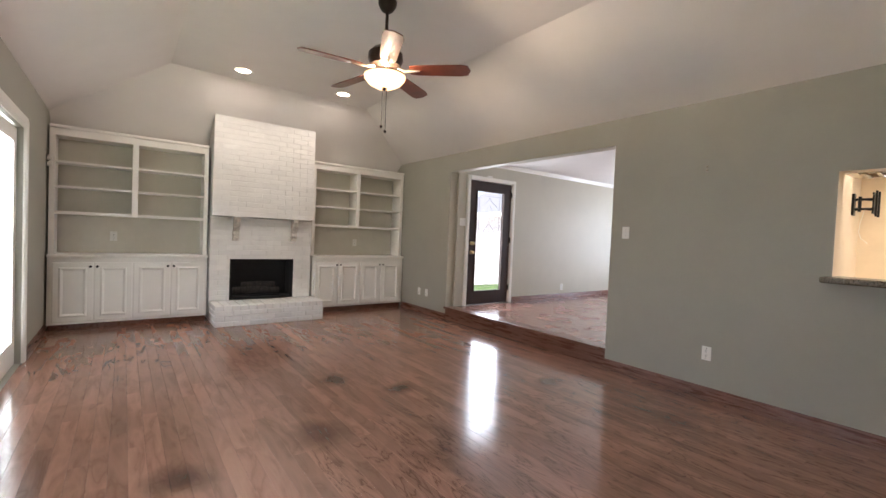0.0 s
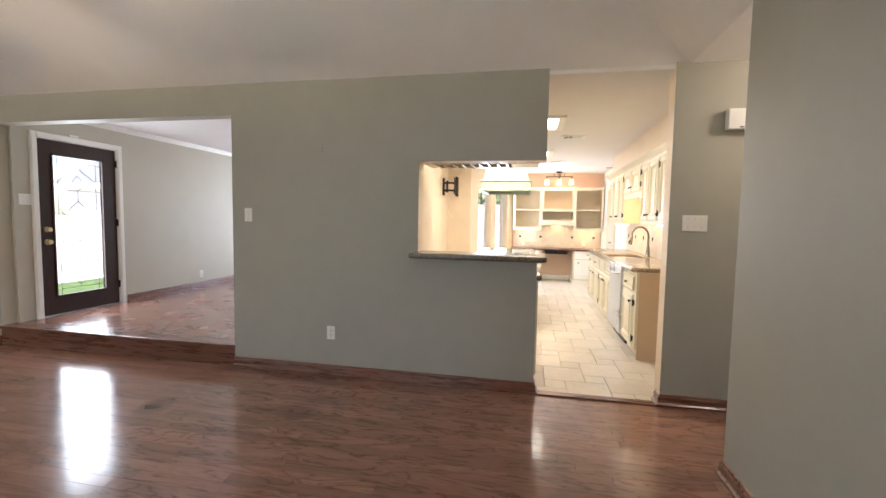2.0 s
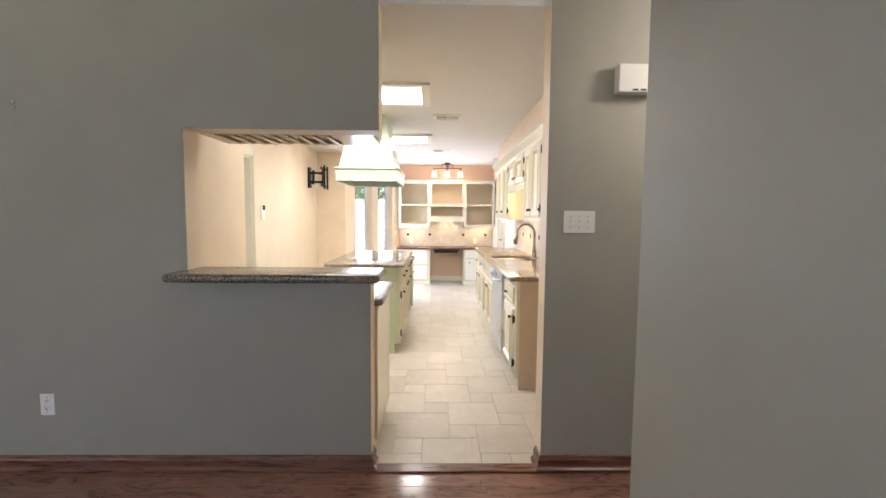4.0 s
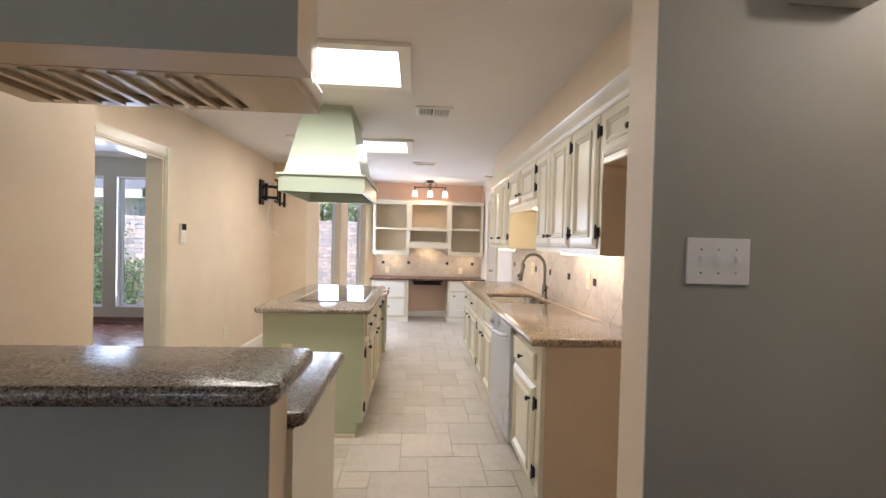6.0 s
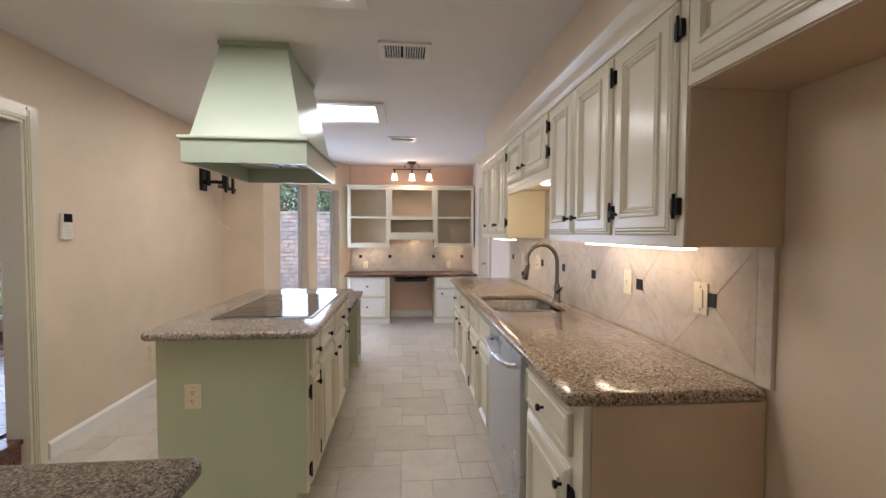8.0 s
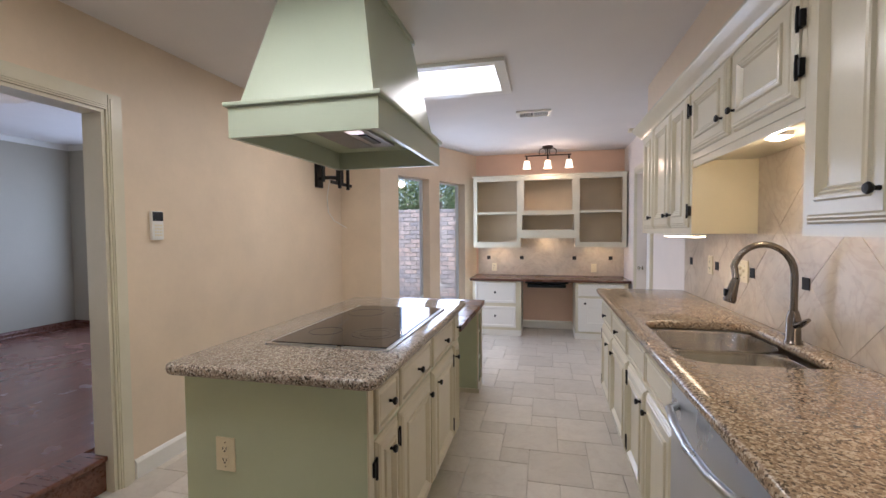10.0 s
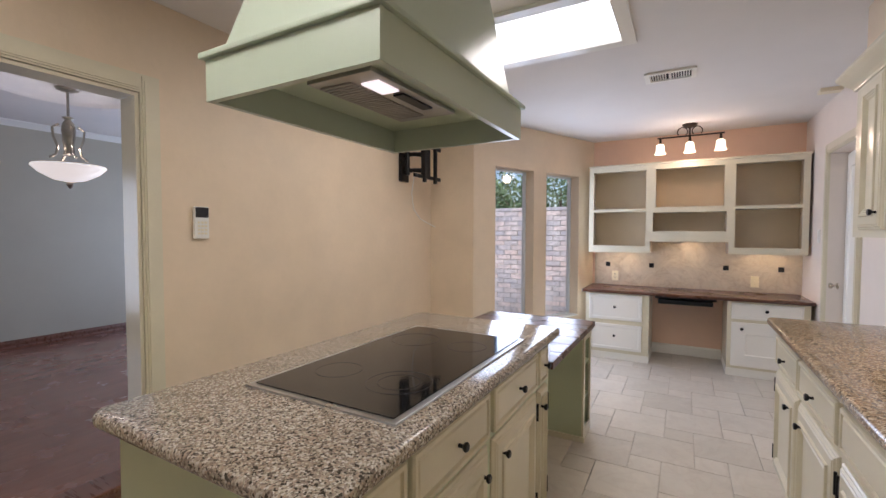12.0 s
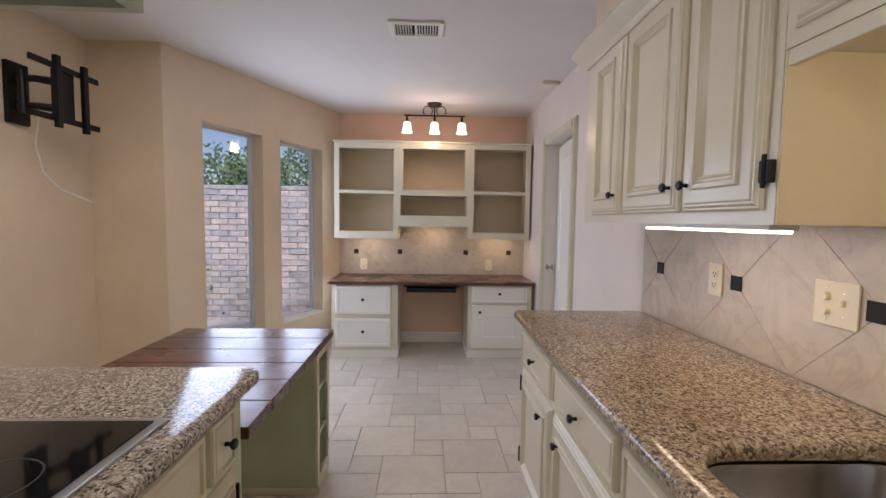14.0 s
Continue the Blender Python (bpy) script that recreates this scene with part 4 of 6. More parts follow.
entry_door()
sn = thing("door_sensor", DL, 4.86, 2.26, "small white alarm sensor above the entry door", "sensor")
part("case", box(bmesh.new(), DL, DL + 0.02, 4.74, 4.84, 2.237, 2.262, 0.004), PLAST, sn)


def window_unit(name, to_world, u0, u1, z0, z1, d, material, label, split=None, sill=True, reveal=None):
    """A fixed window set into the wall's depth d."""
    c = to_world((u0 + u1) / 2, d, z0)
    w = thing(name, c[0], c[1], c[2], label, "window", kind="structure")

    def bx(nm, a, b, c0, c1, o0, o1, mt, lb=""):
        bm = bmesh.new()
        vs = [bm.verts.new(to_world(u, o, z)) for o in (o0, o1) for u, z in ((a, c0), (b, c0), (b, c1), (a, c1))]
        for q in ((0, 1, 2, 3), (4, 5, 6, 7), (0, 1, 5, 4), (1, 2, 6, 5), (2, 3, 7, 6), (3, 0, 4, 7)):
            bm.faces.new([vs[k] for k in q])
        return part(nm, bm, mt, w, lb)
    f = 0.022
    for a, b, c0, c1 in ((u0, u0 + f, z0, z1), (u1 - f, u1, z0, z1), (u0 + f, u1 - f, z0, z0 + f), (u0 + f, u1 - f, z1 - f, z1)):
        bx("window_frame", a, b, c0, c1, d - 0.02, d + 0.02, material)
    if split:
        bx("window_frame", u0 + f, u1 - f, split - 0.012, split + 0.012, d - 0.02, d + 0.02, material)
    p = bx("pane", u0 + f, u1 - f, z0 + f, z1 - f, d - 0.003, d + 0.003, PANE)
    p.visible_shadow = False
    for a, b, c0, c1 in ((u0, u0 + 0.005, z0 + 0.013, z1 - 0.006), (u1 - 0.005, u1, z0 + 0.013, z1 - 0.006), (u0, u1, z1 - 0.005, z1)):
        bx("reveal", a + 0.0005, b - 0.0005, c0, c1 - 0.0005, -0.002, d - 0.021, reveal or TRIM, "painted reveal")
    if sill:
        bx("window_sill", u0 + 0.001, u1 - 0.001, z0, z0 + 0.012, -0.012, d - 0.021, TRIM)


for i, (a, b, c, e) in enumerate(BW):
    window_unit("window_%d" % (i + 1), bay, a, b, c, e, 0.13, ALUM, "tall narrow fixed window in the slanted kitchen wall", reveal=CREAM)
for i, (a, b, c, e) in enumerate(DWINS):
    window_unit("window_%d" % (i + 3), lambda u, o, z: Vector((u, DE + o, z)), a, b, c, e, 0.10, ALUM, "tall fixed dining room window")
window_unit("window_7", lambda u, o, z: Vector((u, YS - o, z)), *ADDEDWIN, 0.08, TRIM, "white den window behind the walk")
pd = thing("door_2", -4.3, YS - 0.06, 0, "white glazed double patio door", "door", kind="structure")
for a in (PATIO[0] + 0.02, (PATIO[0] + PATIO[1]) / 2 + 0.002):
    b = a + (PATIO[1] - PATIO[0]) / 2 - 0.022
    lf = part("door_leaf", wall_grid(bmesh.new(), a, b, 0.01, 2.02, [(a + 0.12, b - 0.12, 0.22, 1.90)], lambda u, dd, z: (u, YS - 0.085 + dd, z), 0.045), TRIM, pd)
    pn = part("pane", B(a + 0.12, b - 0.12, YS - 0.066, YS - 0.06, 0.22, 1.90), PANE, lf)
    pn.visible_shadow = False
fd = thing("door_3", KR + 0.06, 9.785, 0, "white far door standing slightly ajar", "door", kind="structure")
leaf = frame_bm(0.70, 1.99, [(0, 0.003), (0.004, 0.0), (0.11, 0.0), (0.118, 0.008)], 0.035)
bmesh.ops.transform(leaf, matrix=pose(KR + 0.07, 9.785, 0.012, 0, 0, -90 - 6), verts=leaf.verts[:])
lf = part("door_leaf", leaf, TRIM, fd)
part("handle", lathe(bmesh.new(), [(0.026, 0), (0.024, 0.008), (0.01, 0.012), (0.01, 0.03), (0.025, 0.04), (0.02, 0.055), (0.0001, 0.056)], KR + 0.055, 10.06, 0.94, 16, pose(0, 0, 0, 0, -90, 0)), NICKEL, lf, smooth=True)
plate("desk_wall_switch", pose(KR, 10.40, 1.34, 0, 0, -90), 0.072, 0.116, "r", PLAST, "white rocker switch beside the far door", "switch")
tagged(part("wall_closet", B(KR + 0.5, KR + 0.6, 9.0, 10.4, 0, 2.4), CREAM), kind="structure")

# ---- kitchen ----
CT = 0.915


def base_unit(y0, y1, fronts, label, sink=False):
    b = thing("base_cabinet", 1.45, (y0 + y1) / 2, 0, label, "cabinet", "kitchen base cabinets")
    if sink:
        wg = bmesh.new()
        for a, c, d, e, f, g in ((1.135, 1.15, y0, y1, 0.10, 0.874), (1.15, KR - 0.002, y0, y0 + 0.015, 0.10, 0.874), (1.15, KR - 0.002, y1 - 0.015, y1, 0.10, 0.874), (1.15, KR - 0.002, y0 + 0.015, y1 - 0.015, 0.10, 0.12)):
            box(wg, a, c, d, e, f, g)
        part("body", wg, CAB, b)
    else:
        part("body", B(1.135, KR - 0.002, y0, y1, 0.10, 0.874), CAB, b)
    part("toe_kick", B(1.20, KR - 0.002, y0, y1, 0, 0.10), CAB, b)
    for nm, a, c, z, h, kn, hg in fronts:
        front(nm, b, 1.115, (a + c) / 2, z, c - a, h, "-x", DRAWER if nm == "drawer" else RAISED, CAB, knob=kn, hinges=hg)
    return b


K0 = (0.0, 0.065)
first = base_unit(5.125, 5.69, [("drawer", 5.20, 5.665, 0.68, 0.14, K0, None), ("door", 5.20, 5.665, 0.115, 0.53, (0.19, 0.455), 1)],
          "cream base cabinet with drawer and raised-panel door")
part("end_panel", B(1.16, KR - 0.003, 5.119, 5.1245, 0.0, 0.872), TANP, first, "tan end panel")
base_unit(6.40, 7.28, [("drawer", 6.42, 6.83, 0.68, 0.14, None, None), ("drawer", 6.85, 7.26, 0.68, 0.14, None, None),
                       ("door", 6.42, 6.83, 0.115, 0.53, (-0.15, 0.455), 1), ("door", 6.85, 7.26, 0.115, 0.53, (0.15, 0.455), -1)],
          "cream sink base cabinet with two raised-panel doors", sink=True)
base_unit(7.28, 7.83, [("drawer", 7.30, 7.82, 0.68, 0.14, K0, None), ("door", 7.30, 7.82, 0.115, 0.53, (-0.16, 0.455), 1)],
          "cream base cabinet with drawer and raised-panel door")
base_unit(7.83, 8.335, [("drawer", 7.845, 8.325, 0.68, 0.14, K0, None), ("door", 7.845, 8.325, 0.115, 0.53, (0.14, 0.455), -1)],
          "cream end base cabinet with drawer and door")

both = rounded(1.16, 1.615, 6.40, 7.09, 0.09)
ct = slab("worktop", 1.075, KR - 0.006, 5.105, 8.355, 0.876, CT, GRANITE, [both], r=0.03)
tagged(ct, "polished brown speckled granite worktop along the wall", "worktop")
sk = thing("sink", 1.41, 6.78, 0.70, "double-bowl stainless undermount sink in the granite", "sink")
for nm, ring, dz in (("bowl", rounded(1.155, 1.62, 6.74, 7.095, 0.09), 0.19), ("bowl", rounded(1.155, 1.585, 6.395, 6.71, 0.09), 0.17)):
    bm = bmesh.new()
    cx, cy = sum(p[0] for p in ring) / len(ring), sum(p[1] for p in ring) / len(ring)
    lv = []
    for k, z in ((1.0, 0.873), (0.985, 0.86), (0.95, 0.872 - dz + 0.03), (0.90, 0.872 - dz + 0.006), (0.80, 0.872 - dz)):
        lv.append([bm.verts.new((cx + (px - cx) * k, cy + (py - cy) * k, z)) for px, py in ring])
    for p, q in zip(lv, lv[1:]):
        for i in range(len(ring)):
            bm.faces.new((p[i], p[(i + 1) % len(ring)], q[(i + 1) % len(ring)], q[i]))
    bm.faces.new(lv[-1])
    bw = part(nm, bm, SINKS, sk, smooth=True)
    part("drain", lathe(bmesh.new(), [(0.042, 0.0), (0.04, 0.004), (0.02, 0.002), (0.0001, 0.002)], cx + 0.05, cy, 0.8725 - dz, 16), SINKS, bw, smooth=True)
part("divider", box(bmesh.new(), 1.165, 1.61, 6.708, 6.742, 0.74, 0.868, 0.008), SINKS, sk)
fc = thing("faucet", 1.636, 6.74, CT, "brushed nickel gooseneck pull-down kitchen faucet", "faucet")
part("body", lathe(bmesh.new(), [(0.032, 0.0), (0.03, 0.006), (0.026, 0.012), (0.024, 0.10), (0.016, 0.13), (0.0001, 0.13)], 1.636, 6.74, CT, 18), FAUCET, fc, smooth=True)
pts = [(1.636, 6.74, CT + 0.12), (1.636, 6.74, CT + 0.27)] + [(1.636 - 0.10 + 0.10 * math.cos(a), 6.74 + 0.02 * (1 - math.cos(a)), CT + 0.27 + 0.12 * math.sin(a)) for a in (math.pi * i / 12 for i in range(1, 12))]
pts += [(1.438, 6.755, CT + 0.25)]
part("spout", tube(bmesh.new(), pts, 0.013, 12), FAUCET, fc, smooth=True)
hd = tube(bmesh.new(), [(1.438, 6.755, CT + 0.25), (1.43, 6.757, CT + 0.22), (1.418, 6.758, CT + 0.165), (1.415, 6.759, CT + 0.155)], [0.015, 0.018, 0.024, 0.022], 14)
hp = part("spray_head", hd, FAUCET, fc, smooth=True)
part("spray_button", box(bmesh.new(), 1.395, 1.405, 6.747, 6.764, CT + 0.18, CT + 0.21, 0.003), BLACK, hp)
part("lever", tube(bmesh.new(), [(1.636, 6.72, CT + 0.075), (1.631, 6.68, CT + 0.085), (1.626, 6.62, CT + 0.115)], [0.014, 0.012, 0.007], 10), FAUCET, fc, smooth=True)

dw = thing("dishwasher", 1.45, 6.05, 0, "stainless steel dishwasher with curved bar handle", "dishwasher")
part("body", B(1.15, KR - 0.01, 5.70, 6.39, 0.10, 0.872), STEEL, dw)
dd = part("door", box(bmesh.new(), 1.105, 1.148, 5.705, 6.385, 0.11, 0.868, 0.006), STEEL, dw, "brushed stainless door")
part("handle", tube(bmesh.new(), [(1.107, 5.78, 0.79), (1.075, 5.80, 0.785), (1.062, 5.90, 0.775), (1.058, 6.05, 0.77), (1.062, 6.19, 0.775), (1.075, 6.29, 0.785), (1.107, 6.31, 0.79)], 0.013, 10), STEEL, dd, smooth=True)
part("badge", B(1.1035, 1.106, 5.98, 6.03, 0.30, 0.315), NICKEL, dd)
part("toe_panel", B(1.18, 1.2, 5.71, 6.38, 0.0, 0.10), BLACK, dw)


def upper(y0, y1, z0, doors, label, x=1.405):
    u = thing("wall_cabinet", 1.55, (y0 + y1) / 2, z0, label, "cabinet", "kitchen wall cabinets")
    part("body", B(x, KR - 0.002, y0, y1, z0, 2.075), CAB, u)
    for a, c, kn, hg in doors:
        front("door", u, x - 0.02, (a + c) / 2, z0 + 0.033, c - a, 2.056 - z0 - 0.033, "-x", RAISED, CAB, knob=(kn * ((c - a) / 2 - 0.035), 0.075), hinges=hg)
    return u


ua = upper(4.18, 5.08, 1.80, [(4.22, 4.598, 1, None), (4.64, 5.06, 0.5, None)], "short cream wall cabinet over the empty fridge bay")
ub = upper(5.085, 6.234, 1.345, [(5.12, 5.475, -1, 1), (5.515, 5.855, -1, 1), (5.875, 6.20, 1, None)], "cream wall cabinet with three raised-panel doors")
upper(6.235, 7.208, 1.715, [(6.262, 6.70, -1, 1), (6.745, 7.18, 1, None)], "short cream wall cabinet above the sink")
ud = upper(7.21, 8.335, 1.345, [(7.236, 7.535, -1, 1), (7.553, 7.92, 1, None), (7.944, 8.23, 1, None)], "cream wall cabinet with three raised-panel doors")
part("end_panel", B(1.412, KR - 0.003, 5.0805, 5.0845, 1.346, 1.799), TANP, ub, "tan end panel")
part("underside", B(1.412, KR - 0.003, 4.19, 5.079, 1.795, 1.7998), TANP, ua, "tan underside")
part("end_panel", B(1.407, KR - 0.003, 7.2045, 7.2095, 1.346, 1.714), SIDEP, ud, "pale cream end panel")
part_v = part("valance", box(bmesh.new(), 1.407, 1.427, 6.239, 7.203, 1.68, 1.7145, 0.004), CAB)
tagged(part_v, "cream valance board above the sink", "valance")
CR = [(-0.05, 0), (0.010, 0.0), (0.013, 0.010), (0.022, 0.022), (0.046, 0.046), (0.064, 0.066), (0.068, 0.072), (0.068, 0.085), (-0.05, 0.085)]
moulding("crown_wall_cabinets", [(-o, u) for o, u in CR][::-1], [(KR, 8.345), (1.405, 8.345), (1.405, YK + T)], CAB, "cream crown moulding above the wall cabinets", z=2.058)

def strip(y0, y1, x=1.54, z=1.345):
    s = thing("under_cabinet_light", x, (y0 + y1) / 2, z, "slim lit strip light under the wall cabinets", "strip light", "under-cabinet strip lights")
    part("housing", B(x - 0.035, x + 0.035, y0, y1, z - 0.012, z - 0.0005), PLAST, s)
    part("lens", B(x - 0.03, x + 0.03, y0 + 0.01, y1 - 0.01, z - 0.019, z - 0.0125), STRIP_ON, s)


strip(5.33, 6.14, x=1.60), strip(7.24, 7.80, x=1.455)
pk = thing("sink_light", 1.505, 6.60, 1.715, "round lit puck light above the sink", "puck light")
part("housing", lathe(bmesh.new(), [(0.045, 0.0), (0.045, -0.014), (0.035, -0.016)], 1.505, 6.60, 1.7145, 20), PLAST, pk)
part("lens", lathe(bmesh.new(), [(0.036, -0.017), (0.02, -0.024), (0.0001, -0.025)], 1.505, 6.60, 1.7145, 20), STRIP_ON, pk, smooth=True)
bulb("sink_puck_glow", 1.505, 6.60, 1.665, 0.03, 4.0, WARM)

# splash plates on the right wall
for y, z, w, k, lb in ((5.404, 1.146, 0.072, "r", "almond rocker switch"), (5.925, 1.146, 0.072, "s", "almond toggle switch"), (7.347, 1.146, 0.12, "ds", "almond dimmer and switch plate"), (7.805, 1.146, 0.072, "o", "almond outlet")):
    plate("splash_switch" if k != "o" else "splash_outlet", pose(KR - 0.014, y, z, 0, 0, -90), w, 0.116, k, ALMOND, lb + " on the tiled splashback", "switch" if k != "o" else "outlet")

# ---- island ----
isl = thing("island", -0.2, 6.73, 0, "pale green kitchen island with drawers and raised-panel doors", "island")
part("body", B(-0.56, 0.13, 6.03, 7.50, 0.10, 0.874), GREEN, isl)
part("plinth", B(-0.56, 0.08, 6.03, 7.48, 0, 0.0999), GREEN, isl)
part("base_shoe", box(bmesh.new(), -0.572, 0.09, 6.017, 6.029, 0.0, 0.026, 0.004), CAB, isl)
part("corner_stile", B(0.131, 0.137, 6.03, 6.07, 0.10, 0.872), CAB, isl)
for a, c, n in ((6.08, 6.285, 0), (6.312, 6.758, 1), (6.80, 7.275, 2), (7.304, 7.43, 3)):
    front("drawer", isl, 0.15, (a + c) / 2, 0.70, c - a, 0.15, "+x", DRAWER, CAB, knob=(0, 0.075))
    front("door", isl, 0.15, (a + c) / 2, 0.115, c - a, 0.56, "+x", RAISED, CAB, knob=((0.0 if n == 0 else (0.36 if n == 1 else -0.36) * (c - a)), 0.49), hinges=-1 if n in (0, 1) else 1)
it = slab("island_worktop", -0.618, 0.183, 5.98, 7.545, 0.876, CT, GRANITE2, r=0.05)
tagged(it, "polished speckled granite worktop on the green island", "worktop")
ck = thing("cooktop", -0.16, 6.75, CT, "black glass electric cooktop with steel rim", "cooktop")
part("rim", box(bmesh.new(), -0.424, 0.111, 6.292, 7.205, CT, CT + 0.006, 0.002), STEEL, ck, "steel rim")
gl = part("glass", B(-0.404, 0.091, 6.312, 7.185, CT + 0.0055, CT + 0.009), COOKGLASS, ck, "black ceramic glass")
for x, y, r in ((-0.275, 6.52, 0.075), (-0.04, 6.52, 0.10), (-0.275, 6.97, 0.10), (-0.04, 6.97, 0.075), (-0.04, 6.52, 0.065)):
    bm = bmesh.new()
    lathe(bm, [(r, 0.0), (r, 0.0006), (r - 0.003, 0.0006), (r - 0.003, 0.0)], x, y, CT + 0.009, 40, cap=False)
    part("burner_ring", bm, mat("burner_print", (0.06, 0.06, 0.065), 0.25), ck, "thin grey burner ring")
plate("island_outlet", pose(-0.395, 6.03, 0.60), 0.075, 0.118, "o", ALMOND, "almond outlet on the green island end", "outlet")
tb = thing("island_table", -0.2, 8.1, 0, "pale green bookcase table end with dark walnut plank top", "table")
part("end_panel", B(-0.55, 0.12, 8.34, 8.365, 0.0, 0.712), GREEN, tb)
part("rear_panel", B(-0.55, 0.12, 8.56, 8.58, 0.0, 0.712), GREEN, tb)
part("bookcase_back", B(-0.02, 0.0, 8.365, 8.56, 0.0, 0.712), GREEN, tb)
for z in (0.03, 0.25, 0.48, 0.69):
    part("shelf", B(0.0, 0.118, 8.366, 8.559, z, z + 0.02), GREEN, tb)
part("face_frame", wall_grid(bmesh.new(), 8.34, 8.58, 0.0, 0.712, [(8.375, 8.545, 0.07, 0.66)], lambda u, d, z: (0.1205 + d, u, z), 0.012), CAB, tb)
part("foot_moulding", box(bmesh.new(), -0.56, 0.14, 8.328, 8.339, 0.0, 0.035), CAB, tb)
for i in range(6):
    y0 = 7.50 + i * 0.184
    part("plank", box(bmesh.new(), -0.63, 0.153, y0 + 0.001, y0 + 0.183, 0.715, 0.752, 0.004), WALNUT, tb, "dark walnut plank")


def hood():
    h = thing("range_hood", -0.22, 6.73, KC, "pale green tapered range hood over the island", "range hood")
    x0, x1, y0, y1 = -0.55, 0.088, 6.268, 7.20
    tx0, tx1, ty0, ty1 = -0.423, -0.066, 6.48, 7.165
    bm = bmesh.new()
    lo = [bm.verts.new(p) for p in ((x0 + 0.03, y0 + 0.03, 1.885), (x1 - 0.03, y0 + 0.03, 1.885), (x1 - 0.03, y1 - 0.03, 1.885), (x0 + 0.03, y1 - 0.03, 1.885))]
    hi = [bm.verts.new(p) for p in ((tx0, ty0, KC - 0.001), (tx1, ty0, KC - 0.001), (tx1, ty1, KC - 0.001), (tx0, ty1, KC - 0.001))]
    for i in range(4):
        bm.faces.new((lo[i], lo[(i + 1) % 4], hi[(i + 1) % 4], hi[i]))
    bm.faces.new(lo), bm.faces.new(hi)
    part("canopy", bm, HOODG, h)
    sk = wall_grid(bmesh.new(), x0, x1, y0, y1, [(x0 + 0.02, x1 - 0.02, y0 + 0.02, y1 - 0.02)], lambda u, d, v: (u, v, 1.745 + d), 0.12)
    part("skirt", sk, HOODG, h)
    part("liner", B(x0 + 0.02, x1 - 0.02, y0 + 0.02, y1 - 0.02, 1.845, 1.86), GREEN, h)
    part("ledge", box(bmesh.new(), x0 - 0.015, x1 + 0.015, y0 - 0.015, y1 + 0.015, 1.866, 1.884, 0.005), HOODG, h)
    part("top_trim", wall_grid(bmesh.new(), tx0 - 0.016, tx1 + 0.016, ty0 - 0.016, ty1 + 0.016, [(tx0 + 0.002, tx1 - 0.002, ty0 + 0.002, ty1 - 0.002)], lambda u, d, v: (u, v, KC - 0.028 + d), 0.027), HOODG, h)
    ins = part("hood_insert", box(bmesh.new(), -0.375, -0.115, 6.49, 7.01, 1.83, 1.845, 0.004), DSTEEL, h, "steel extractor insert")
    for i in range(22):
        part("filter_slat", B(-0.36, -0.23, 6.535 + i * 0.0198, 6.545 + i * 0.0198, 1.825, 1.831), DSTEEL, ins)
    part("hood_light", box(bmesh.new(), -0.212, -0.144, 6.56, 6.67, 1.824, 1.832, 0.003), HOOD_ON, ins, "lit hood lamp")
    part("control", box(bmesh.new(), -0.19, -0.147, 6.70, 6.89, 1.824, 1.832, 0.003), BLACK, ins)


hood()

# ---- pass-through: bar, lower counter, hanging rack cabinet ----
bar = slab("bar_top", -0.845, 0.215, 3.86, 4.20, 1.052, 1.094, BARGRAN, r=0.035)
tagged(bar, "polished dark granite raised bar top on the half wall", "bar top")
pc = thing("base_cabinet", -0.4, 4.5, 0, "cream base cabinet behind the half wall", "cabinet")
part("body", B(-0.888, 0.165, YK + T + 0.001, 4.79, 0.10, 0.874), CAB, pc)
part("toe_kick", B(-0.888, 0.14, YK + T + 0.001, 4.72, 0.0, 0.10), CAB, pc)
front("door", pc, -0.10, 4.81, 0.115, 0.42, 0.74, "+y", RAISED, CAB, knob=(0.15, 0.6))
front("door", pc, -0.58, 4.81, 0.115, 0.42, 0.74, "+y", RAISED, CAB, knob=(-0.15, 0.6))
lc = slab("low_worktop", -0.886, 0.195, YK + T + 0.002, 4.845, 0.876, CT, BARGRAN, r=0.03)
tagged(lc, "polished speckled granite worktop behind the raised bar", "worktop")
rk = thing("hanging_cabinet", -0.4, 4.5, 1.85, "cream hanging cabinet with stemware rack beneath", "cabinet")
part("body", B(-0.806, 0.13, YK + T + 0.001, 4.50, 1.852, KC - 0.001), CAB, rk)
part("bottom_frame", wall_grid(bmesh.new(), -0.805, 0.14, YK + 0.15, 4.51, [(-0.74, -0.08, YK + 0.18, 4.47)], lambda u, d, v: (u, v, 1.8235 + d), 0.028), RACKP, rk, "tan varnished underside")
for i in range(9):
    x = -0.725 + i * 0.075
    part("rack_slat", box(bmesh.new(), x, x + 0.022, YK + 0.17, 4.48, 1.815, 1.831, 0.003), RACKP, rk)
part("edge_moulding", box(bmesh.new(), 0.132, 0.151, YK + T + 0.012, 4.51, 1.8515, 1.90, 0.006), CAB, rk)

# ---- ceiling fixtures ----
for i, (a, b, c, d) in enumerate(PANELS):
    p = thing("ceiling_panel_light", (a + b) / 2, (c + d) / 2, KC, "bright rectangular ceiling light panel with wooden frame", "ceiling light", "kitchen ceiling light panels")
    part("light_frame", wall_grid(bmesh.new(), a - 0.07, b + 0.07, c - 0.07, d + 0.07, [(a + 0.001, b - 0.001, c + 0.001, d - 0.001)], lambda u, dd, v: (u, v, KC - 0.022 + dd), 0.0215), TRIM, p)
    part("diffuser", B(a, b, c, d, KC + 0.005, KC + 0.015), PANEL_ON, p, "lit white diffuser")
    part("lamp_box", B(a - 0.02, b + 0.02, c - 0.02, d + 0.02, KC + 0.02, KC + 0.14), TRIM, p)


